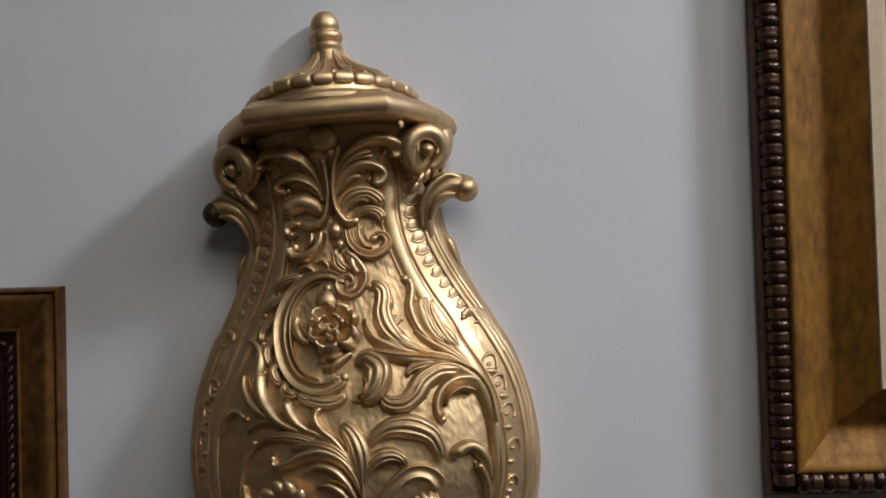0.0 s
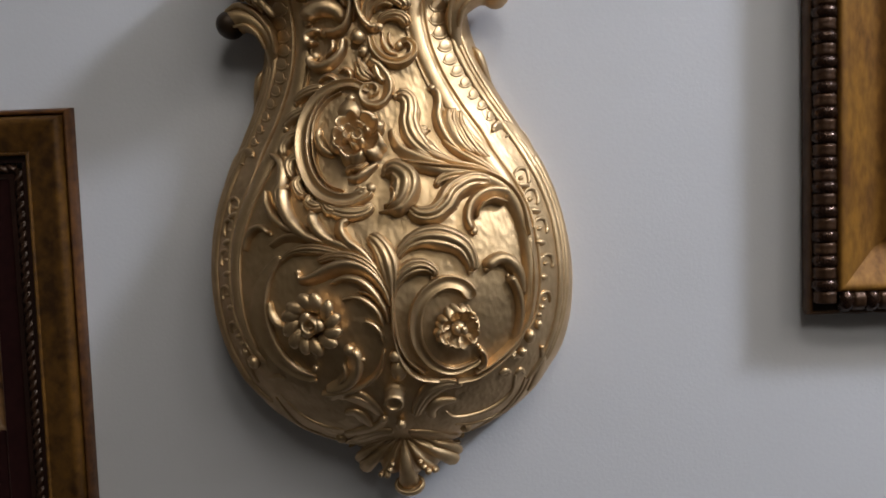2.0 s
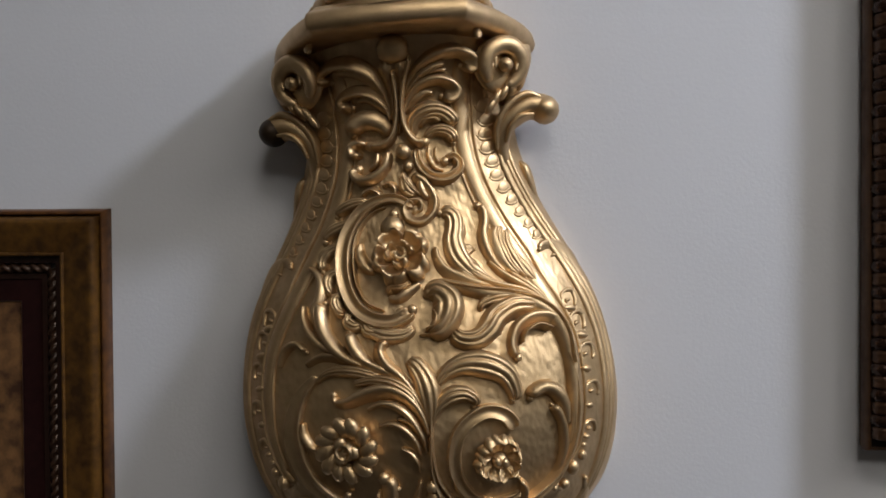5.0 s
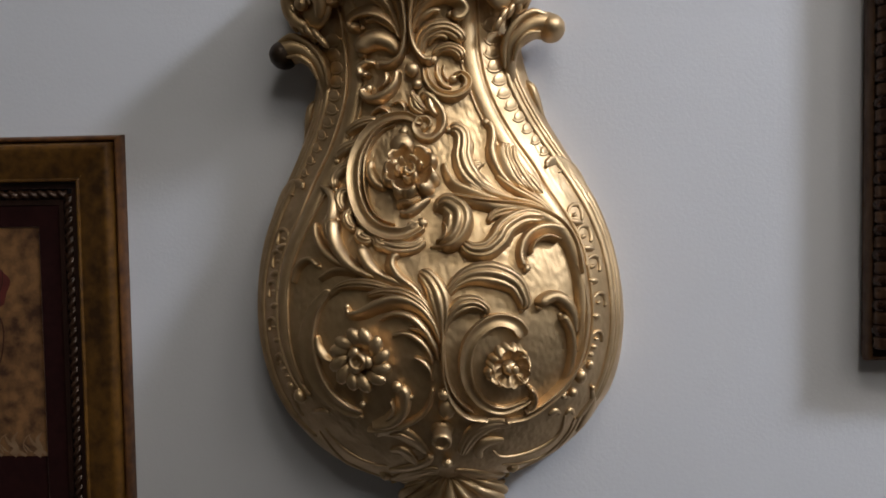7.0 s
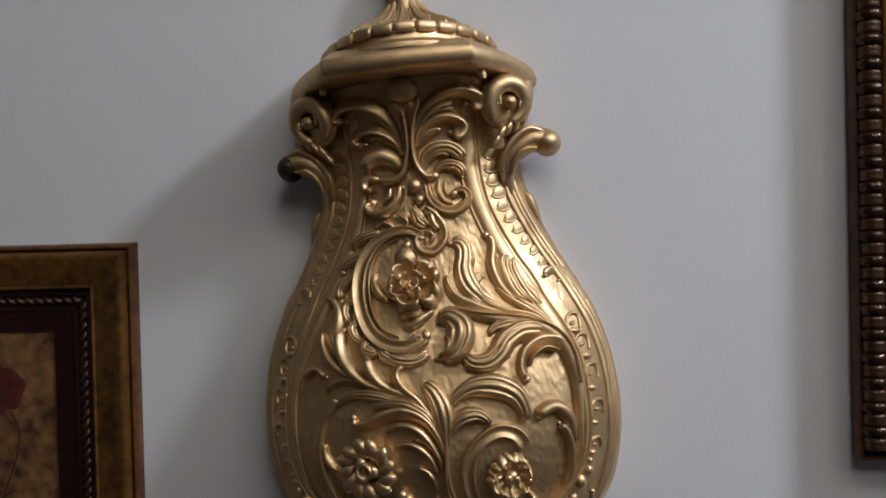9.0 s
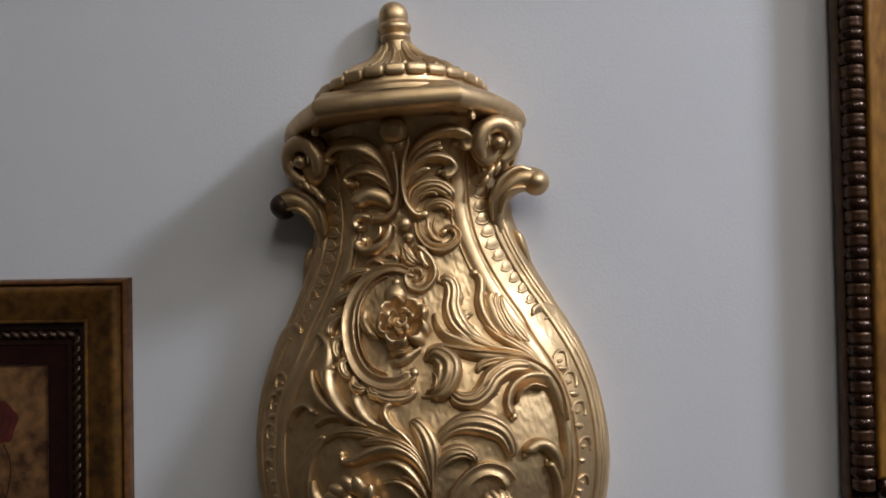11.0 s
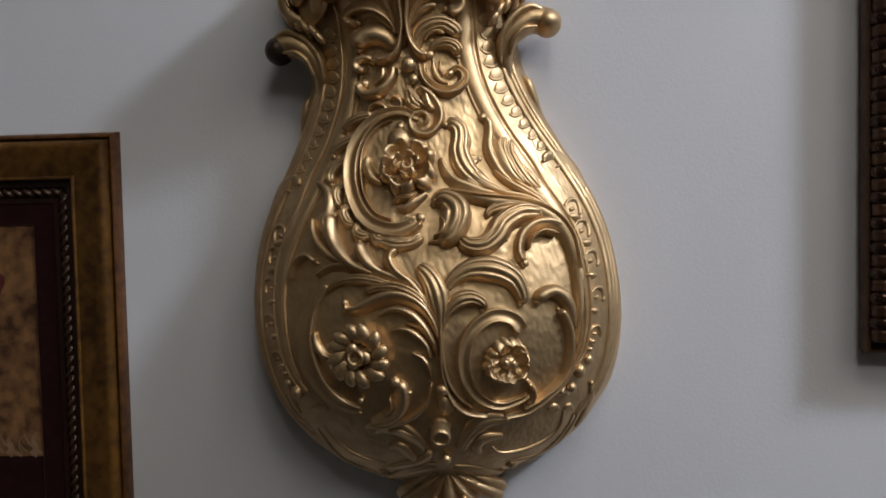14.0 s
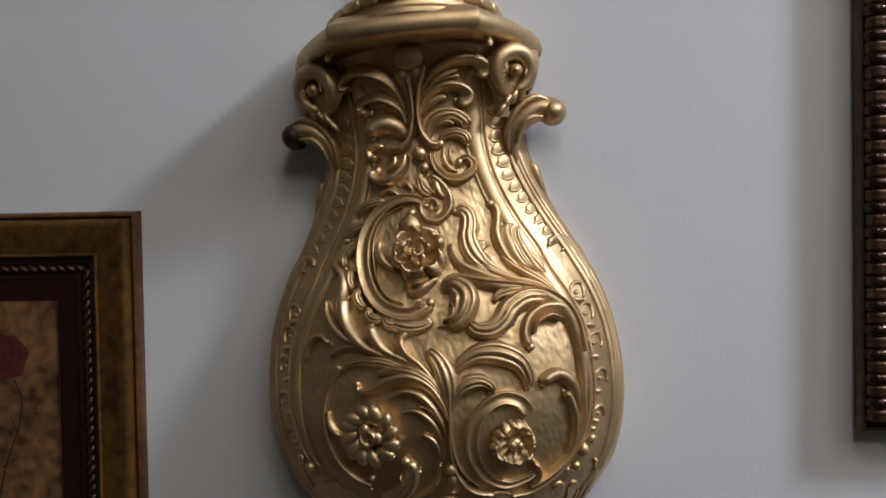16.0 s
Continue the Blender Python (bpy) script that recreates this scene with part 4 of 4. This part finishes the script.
sweep("scroll", [(-59, 161.2), (-70.2, 158.2), (-78.2, 149.6), (-78.3, 139.2)], (6.6, 12, 7.8), 9, "leaf", b1=3.5)
sweep("scroll", [(-62.8, 139.3), (-71.6, 135), (-73.4, 126.5), (-69.6, 118.1)], (6.6, 12, 7.8), 9, "leaf", b1=3)
sweep("scroll", [(-59.9, 120.3), (-65.9, 114.2), (-63.4, 105.6), (-57.1, 102.1)], (6.6, 12, 7.8), 9, "leaf", b1=3)
sweep("scroll", [(-51.3, 103.2), (-55.1, 96), (-49, 91.7), (-42.7, 92.7)], (6.6, 12, 7.8), 9, "leaf", b1=3)
sweep("scroll", [(-41.1, 95), (-37.8, 87.9), (-28.8, 85.3)], (6.6, 12, 7.8), 9, "leaf")
sweep("scroll", [(-89.3, 144.4), (-81.8, 135.9), (-78.4, 126.9), (-80.7, 115.4)], (1.8, 3.6, 1.8), 5.4, "round")
sweep("acanthus_leaf", [(-92.2, 143.7), (-83.5, 137.6), (-78.9, 127), (-80.7, 113.9), (-85.2, 107.2), (-83.1, 93)], (2.8, 7.8, 5), 10.8, "round")

# bud and leaves beside the upper flower
sweep("scroll", [(0.6, 126.2), (-7.1, 121.8), (-16.2, 121.6), (-20.4, 117)], (4.8, 8.4, 4.8), 10.8, "leaf")
sweep("acanthus_leaf", [(9, 124.4), (-1.3, 118.4), (-11.6, 112.3), (-19.6, 114)], (2.8, 7.1, 2.8), 9, "round")

# right-hand spray
sweep("acanthus_leaf", [(28.1, 184.4), (35.3, 184.3), (39.7, 178.5), (39.9, 169.2), (38.3, 160.1), (40.4, 148.3), (47.2, 137.1), (58.4, 127.5), (74.3, 119.8)], (9.19, 14.1, 2.12), 10, "leaf", b0=3.6)
sweep("acanthus_leaf", [(40.6, 179.5), (44.4, 172.8), (44.7, 163.0), (43.6, 154.3)], (3.54, 7.78, 2.12), 7, "round")
sweep("acanthus_leaf", [(21.9, 155.3), (23.0, 145.1), (29.4, 134.0), (41.7, 125.8), (57.7, 119.0), (78.7, 114.7)], (4.24, 8.48, 2.83), 9, "lead")
sweep("acanthus_leaf", [(55.8, 150.8), (49.5, 149.9), (45.3, 144.5), (48.0, 135.6), (57.4, 127.6), (69.8, 122.2)], (5.66, 14.1, 2.12), 8, "leaf", b0=2.4)
sweep("acanthus_leaf", [(52.4, 144.1), (51.0, 138.2), (56.3, 131.8), (65.3, 126.1)], (3.54, 7.78, 2.12), 9, "round")
sweep("acanthus_leaf", [(61.0, 188.6), (65.4, 182.8), (65.6, 172.9), (63.8, 162.3), (65.8, 150.4), (72.0, 137.7), (82.1, 126.7)], (4.95, 7.07, 1.77), 10, "round", b0=4.4)
sweep("acanthus_leaf", [(76.0, 170.2), (71.6, 163.6), (72.2, 152.8), (77.4, 139.7), (87.4, 127.2)], (3.54, 10.6, 1.77), 9, "lead")
sweep("acanthus_leaf", [(80.3, 169.4), (77.1, 160.2), (78.6, 148.8), (85.2, 135.6), (93.9, 124.7)], (3.54, 9.19, 1.77), 8, "leaf")
sweep("acanthus_leaf", [(84.4, 166.6), (83.1, 156.3), (86.4, 144.2), (94.8, 129.9), (100.9, 121.6)], (3.54, 8.48, 1.77), 8, "leaf")
sweep("acanthus_leaf", [(91.2, 143.8), (95.3, 135.2), (102.6, 124.8), (107.9, 118.5)], (2.83, 7.78, 1.77), 7, "leaf", b0=2)
sweep("acanthus_leaf", [(44.7, 136.4), (58.2, 125.2), (74.2, 117.9), (92.8, 112.3), (106.6, 105.2)], (2.12, 4.24, 2.83), 9, "round")
sweep("acanthus_leaf", [(66.3, 139.2), (76.9, 128.2), (88.6, 119.4), (102.2, 110.0), (113.3, 98.8)], (2.12, 4.24, 2.83), 9, "round")
sweep("acanthus_leaf", [(84.5, 127.9), (95.7, 118.7), (106.9, 108.5), (116.9, 96.5)], (2.12, 4.24, 2.83), 8, "round")

# stem that runs into the great right-hand scroll
sweep("acanthus_leaf", [(15.3, 111), (15.7, 118.9), (23.8, 122.7), (41.4, 118.7), (64.6, 111.7), (87.1, 107.3), (106.4, 98), (122.3, 82.5), (130.5, 60.7), (132.5, 35), (130.5, 6), (124, -22)], (5.7, 10.5, 3.0), 11.5, "round")
sweep("scroll", [(27.8, 122.8), (52, 115.8), (78.9, 110.5), (100.8, 103.5), (117.5, 91), (127.5, 72), (131, 44.9)], (2.4, 3.6, 3), 14.4, "round")
sweep("acanthus_leaf", [(13.5, 114.1), (22.4, 115.3), (30.8, 106.7), (30.1, 95.1), (23.7, 85.9), (13.7, 82.9)], (9.9, 19.9, 10.6), 19.8, "leaf", b0=4)
sweep("scroll", [(17.7, 101), (21.3, 94.9), (18.9, 87.3), (10.9, 85.1)], (3, 5.4, 3), 14.4, "round")
sweep("acanthus_leaf", [(56.7, 97.6), (62, 104), (75.1, 106.8), (93.4, 105.2)], (3.5, 9.2, 5.7), 10.8, "leaf")
sweep("acanthus_leaf", [(33.2, 83.2), (40.5, 75.8), (53, 74.7), (63.3, 81.5), (70.9, 91.5), (86.4, 98.9), (105.3, 97.1)], (8.5, 14.9, 8.5), 16.2, "leaf", b0=4)
sweep("scroll", [(49.4, 77.9), (62.7, 86.4), (73.3, 96.1), (90.6, 101.5)], (2.4, 4.2, 2.4), 14.4, "round")
sweep("acanthus_leaf", [(72.8, 78.6), (75.5, 87.1), (84.9, 93.1), (101, 94.6), (117.5, 86)], (5, 9.2, 5.7), 12.6, "lead", b0=3)
sweep("acanthus_leaf", [(86.7, 56.5), (83.7, 67.4), (88.7, 80), (101.8, 86.6), (118.2, 82.9), (128, 67)], (6.4, 9.9, 7.1), 14.4, "lead", b0=4.5)
sweep("scroll", [(90, 66.8), (93.3, 76.1), (103.7, 80.5), (116, 76.2)], (2.4, 4.8, 3.6), 14.4, "round")
sweep("scroll", [(127.9, 55.1), (132.7, 29.8), (131.4, 2.5), (124.2, -24.4), (111.6, -44.3), (93.5, -58.5), (74.2, -68.7)], (2.4, 3.6, 2.4), 10.8, "round")

# left-hand spray
sweep("acanthus_leaf", [(-76.4, 111.9), (-79.4, 104.2), (-77.6, 91.1), (-70.7, 78.7), (-58.9, 67.1), (-41.7, 59.0)], (8.9, 8.9, 3.24), 12.8, "round", b0=4)
sweep("scroll", [(-86.9, 140.5), (-79.8, 132.5), (-78.4, 122.1), (-82.4, 112.5)], (2.91, 4.85, 2.91), 9.0, "round")
sweep("acanthus_leaf", [(-96.9, 111.9), (-96.0, 98.7), (-89.7, 86.2), (-77.2, 75.4), (-58.9, 67.1)], (3.24, 6.47, 3.24), 9.3, "round")
sweep("acanthus_leaf", [(-53.7, 87.0), (-51.2, 77.1), (-43.7, 65.9), (-32.2, 58.2)], (8.09, 8.9, 3.24), 12.8, "round", b0=4)
sweep("acanthus_leaf", [(-20.1, 79.2), (-26.7, 75.9), (-28.7, 67.5), (-22.5, 56.4), (-11.5, 47.0), (0.8, 32.7)], (6.47, 9.71, 4.05), 14.0, "lead", b0=4)
sweep("acanthus_leaf", [(-4.6, 62.5), (3.5, 55.1), (9.7, 42.3), (12.2, 26.0), (11.3, 6.0)], (8.9, 15.4, 4.05), 12.8, "leaf")
sweep("acanthus_leaf", [(-95.3, 60.1), (-79.8, 66.8), (-59.0, 65.2), (-34.3, 56.5), (-13.1, 45.2), (1.7, 31.6), (8.6, 12.9)], (3.24, 8.9, 3.24), 10.5, "lead")
sweep("acanthus_leaf", [(-86.3, 45.9), (-74.2, 53.8), (-55.5, 55.3), (-34.7, 50.8), (-15.7, 42.6)], (2.43, 8.09, 3.24), 9.3, "leaf")
sweep("acanthus_leaf", [(-51.2, 44.4), (-35.0, 47.0), (-17.6, 43.7), (-2.0, 32.9), (7.8, 14.0)], (4.05, 8.9, 3.24), 11.6, "leaf")
sweep("acanthus_leaf", [(-70.2, 36.1), (-67.6, 29.2), (-56.4, 29.5), (-38.8, 35.9), (-22.0, 37.4), (-7.1, 30.5), (3.3, 17.2), (9.3, -0.6)], (4.85, 10.5, 3.24), 14.0, "lead", b0=3.6)
sweep("acanthus_leaf", [(-40.8, 23.6), (-27.6, 28.3), (-13.4, 24.4), (-2.0, 12.0), (6.0, -5.1)], (2.43, 6.07, 2.43), 10.5, "round")
sweep("acanthus_leaf", [(-32.3, 9.5), (-22.3, 11.7), (-12.0, 8.0), (-2.4, -2.5), (1.9, -16.5)], (2.02, 4.85, 2.02), 8.1, "round")
sweep("acanthus_leaf", [(-17.1, 15.1), (-5.9, 11.3), (2.6, 0.0), (5.9, -14.9)], (3.24, 5.66, 2.43), 9.3, "lead")
sweep("acanthus_leaf", [(-14.7, -9.3), (-6.5, -13.9), (-1.6, -22.2), (-0.7, -32.3)], (1.62, 3.64, 1.62), 7.0, "round")
sweep("scroll", [(-94.7, 71.8), (-101.2, 77.8), (-109.2, 77.4), (-117.0, 70.4), (-121.9, 57.7)], (5.83, 6.31, 2.91), 8.0, "round", b0=2.6)
sweep("stem", [(14.3, 28.6), (11.8, 5.9), (9.7, -15.8), (9.4, -36.2)], (1.94, 3.88, 2.43), 9.0, "round")

# right-hand scroll round the lower flower
sweep("scroll", [(9.2, -25.1), (12.7, -48.1), (24.6, -65.5), (43.6, -72.2)], (2.4, 4.8, 3), 9, "round")

# foot of the panel
ball(8, -43.5, 5.5, 4)
sweep("acanthus_leaf", [(7.9, -47.7), (8.8, -57.4), (8, -68.4)], (8.5, 11.4, 6.4), 9, "round")
ball(118, -57.3, 4.5, 4)
ball(109.6, -60, 3, 3.5)

# eye of the scroll over the upper flower
sweep("scroll", [(5.0, 219.5), (15.3, 211.3), (22.3, 198.6), (21.3, 186.5), (12.8, 178.6), (2.9, 180.7), (-1.5, 188.7), (2.5, 195.9), (10.1, 195.7), (11.6, 189.9), (7.0, 187.9)], (12, 9.2, 4.6), 11, "lead", b1=3.4)
sweep("leaf_edge", [(10.9, 218.9), (21.1, 208.8), (27.1, 196.1), (25.6, 184.0)], (2.43, 3.88, 1.94), 8, "round")
sweep("leaf_edge", [(-1.7, 224.2), (-0.4, 216.0), (5.0, 208.3), (12.5, 201.5)], (3.88, 6.8, 2.43), 9, "leaf")
sweep("leaf_edge", [(15.2, 222.5), (16.7, 216.3), (22.0, 207.7)], (3.88, 4.85, 1.94), 8, "round", b0=2)
sweep("frill", [(-21.1, 199.1), (-23.6, 206.5), (-30.5, 210.4), (-37.0, 208.2), (-40.5, 204.6)], (2.91, 5.83, 4.37), 9, "lead", b1=2.2)
sweep("frill", [(-9.5, 202.8), (-9.0, 209.8), (-13.7, 214.4), (-20.0, 213.2)], (2.91, 5.34, 3.88), 9, "lead", b1=2.2)
sweep("frill", [(-1.3, 203.9), (0.2, 210.9), (-3.4, 216.3)], (2.91, 4.85, 3.4), 8, "round", b1=2)

# bud and leaf by the upper flower
sweep("acanthus_leaf", [(-14.7, 163), (-14.1, 173.1), (-13, 181.2), (-12.1, 186.2)], (12.6, 15.8, 9.5), 10.8, "round", b1=5)
sweep("acanthus_leaf", [(-42.6, 163.1), (-44.1, 153.1), (-39.4, 142.3), (-30.5, 135.3)], (3.2, 8.4, 3.2), 9, "round")

# great left-hand scroll round the lower flower
sweep("acanthus_leaf", [(-85.4, 51.5), (-102, 33.8), (-110.8, 8.3), (-109.2, -17.3), (-99.3, -39.4), (-83.2, -54.6), (-67.2, -60.9)], (5.2, 13.7, 6.3), 9, "gutter")
sweep("acanthus_leaf", [(-100.1, 13), (-99.7, 2), (-95.3, -6.7), (-87.2, -11.5)], (2.1, 5.8, 2.6), 7.2, "round")
ball(-65, -50.2, 3, 3.5)
ball(-68.2, -62.7, 2, 2)
sweep("acanthus_leaf", [(-0.5, -37.7), (-7.6, -55.9), (-24.3, -68.8), (-48.9, -75.6), (-65.9, -76.4)], (2.6, 4.7, 3.2), 7.2, "round")
sweep("acanthus_leaf", [(-31.6, -34.4), (-27.7, -42.9), (-31.5, -56.4), (-43.3, -67.3), (-60.7, -71.8)], (9.5, 11.6, 4.2), 10.8, "lead", b0=6)
sweep("acanthus_leaf", [(-38.2, -46.4), (-37.5, -56), (-46.1, -65.5)], (2.6, 4.2, 2.6), 9, "round")
ball(-20.8, -45, 2.5, 3)

# right-hand scroll round the lower flower
sweep("acanthus_leaf", [(17.6, 39.6), (27.1, 50.1), (41.8, 55.8), (59.7, 53.6), (75.2, 44.4), (81.7, 30.3), (80.0, 21.9)], (4.05, 16.2, 7.28), 14.0, "leaf", b1=3)
sweep("leaf_edge", [(21.5, 52.5), (33.5, 59.9), (52.8, 61.9), (71.3, 54.3), (82.6, 40.7)], (1.94, 3.88, 1.94), 9.0, "round")
sweep("acanthus_leaf", [(14.3, 12.4), (19.1, 23.4), (29.3, 31.0), (40.7, 31.8), (48.8, 26.2), (47.4, 21.1)], (3.24, 11.3, 5.66), 12.8, "leaf", b1=2.8)
sweep("scroll_ring", [(81.2, -57.4), (73.0, -61.5), (56.0, -64.4), (40.2, -56.0), (30.3, -39.3), (28.3, -21.0), (32.9, -2.8), (43.5, 9.6), (58.3, 15.7), (72.3, 11.2), (80.8, -1.4)], (4.85, 12.1, 13.6), 10.0, "gutter")
sweep("scroll", [(15.3, 34.2), (11.8, 10.7), (9.9, -13.3), (12.1, -34.4), (19.5, -50.6), (31.7, -63.6)], (2.91, 5.34, 2.91), 9.0, "lead")
sweep("acanthus_leaf", [(94.5, 22.1), (98.0, 27.5), (107.1, 30.2), (115.6, 25.3), (121.7, 13.7), (123.7, -4.4)], (8.09, 8.9, 3.24), 11.6, "round", b0=3.4)
sweep("acanthus_leaf", [(112.6, 14.0), (117.0, 6.5), (120.5, -6.9), (119.7, -25.0), (113.4, -42.6), (101.2, -57.5)], (5.66, 4.85, 2.43), 9.3, "round", b0=2.5)
sweep("scroll", [(130.4, 41.0), (130.7, 16.4), (128.1, -8.2), (122.4, -30.2), (111.9, -49.3), (95.8, -63.1), (77.6, -73.2), (57.5, -75.7)], (2.43, 4.37, 2.43), 9.0, "round")
sweep("scroll", [(80.2, -45.1), (84.5, -52.5), (82.9, -62.0), (77.1, -66.5)], (4.85, 6.31, 3.88), 9.0, "round", b0=2.6)

# leaves round the knob and the rim of the base
ball(-12.5, -105.9, 4, 3)
ball(2.3, -112.5, 5, 4)
sweep("acanthus_leaf", [(-55.4, -124.9), (-38, -122.5), (-20.8, -116.9), (-11.5, -107.9)], (4.2, 8.4, 4.2), 3.6, "lead")
sweep("acanthus_leaf", [(-58.9, -84.7), (-50.6, -79.6), (-35.4, -81.3), (-22.7, -91.5), (-13.6, -105.2)], (3.2, 11.6, 4.2), 4.7, "lead")
sweep("acanthus_leaf", [(-45.7, -81.5), (-34.2, -80.8), (-22, -87.3)], (1.6, 3.2, 1.6), 5.4, "round")
sweep("acanthus_leaf", [(-49.2, -99.8), (-37.6, -100.1), (-29.2, -111), (-26.8, -120.3)], (3.2, 8.4, 2.6), 4.3, "lead")
sweep("acanthus_leaf", [(-61, -141.3), (-40, -130.7), (-19.6, -124.4), (-6.3, -123.8)], (3.2, 8.4, 4.2), 3.6, "leaf")
sweep("acanthus_leaf", [(-63.8, -154.4), (-41.7, -145.9), (-19.8, -138.4)], (2.1, 5.2, 3.2), 3.5, "round")
sweep("acanthus_leaf", [(63.6, -80.6), (47.4, -77.7), (32.1, -83.1), (22.3, -94.9), (15.6, -108)], (4.2, 11.6, 5.2), 4.7, "leaf")
sweep("acanthus_leaf", [(32.3, -113.1), (31.3, -104.2), (39.1, -96.6), (55.8, -95.5)], (5.2, 7.4, 2.6), 4.3, "round")
sweep("acanthus_leaf", [(54.8, -155.1), (38.6, -140.6), (21.4, -130.5), (6.3, -126.6)], (4.2, 7.4, 4.2), 3.6, "leaf")
sweep("acanthus_leaf", [(50.3, -160.6), (32, -150.6), (15.1, -137.6)], (2.6, 5.2, 3.2), 3.6, "round")
sweep("acanthus_leaf", [(44.6, -107), (49.6, -114.3), (61.8, -117.3), (80.3, -115.5), (96.7, -108.9), (107.6, -98.2), (111.7, -81)], (1.6, 3.2, 1.6), 2.7, "round")
sweep("acanthus_leaf", [(50.7, -125.3), (71.8, -128.7), (94.3, -123.8), (113.3, -104), (121.4, -87)], (1.1, 2.1, 1.1), 1.9, "round")
sweep("acanthus_leaf", [(63, -141.2), (82.5, -132.1), (105.2, -120.1), (121.6, -98.2), (129.7, -80.1)], (1.1, 2.1, 1.1), 1.6, "round")
sweep("acanthus_leaf", [(105.2, -62), (111.5, -59.4), (116.5, -65.6)], (2.1, 5.2, 2.1), 3.6, "round")
sweep("acanthus_leaf", [(96.6, -78.1), (103.5, -74.9), (107.5, -79.3)], (2.1, 4.2, 2.1), 3.2, "round")
sweep("acanthus_leaf", [(111.7, -81), (117.1, -77.5), (120.3, -83.4)], (1.6, 3.7, 1.6), 3.2, "round")
sweep("acanthus_leaf", [(138.3, -59.5), (138.9, -75.6), (132.5, -91.8), (122.5, -106.9)], (2.1, 5.8, 2.1), 3.2, "round", b0=3)
sweep("acanthus_leaf", [(-116.5, -82.1), (-109.7, -99.6), (-99.5, -118.4), (-81.1, -128.6), (-65.8, -136.1)], (1.1, 2.6, 1.1), 2.1, "round")
sweep("acanthus_leaf", [(-109, -77.5), (-102.1, -91.2), (-88.9, -105.6), (-71.6, -115.6), (-53.7, -119)], (1.1, 2.1, 1.1), 2, "round")
sweep("acanthus_leaf", [(-138.7, -43), (-137.2, -54.5), (-130.9, -68.5)], (1.6, 4.2, 1.6), 2.5, "round")
sweep("acanthus_leaf", [(-119.3, -61.9), (-106.7, -59.5), (-99.4, -62.7)], (1.6, 3.7, 1.6), 2.5, "round")

vase_body(SWELL)
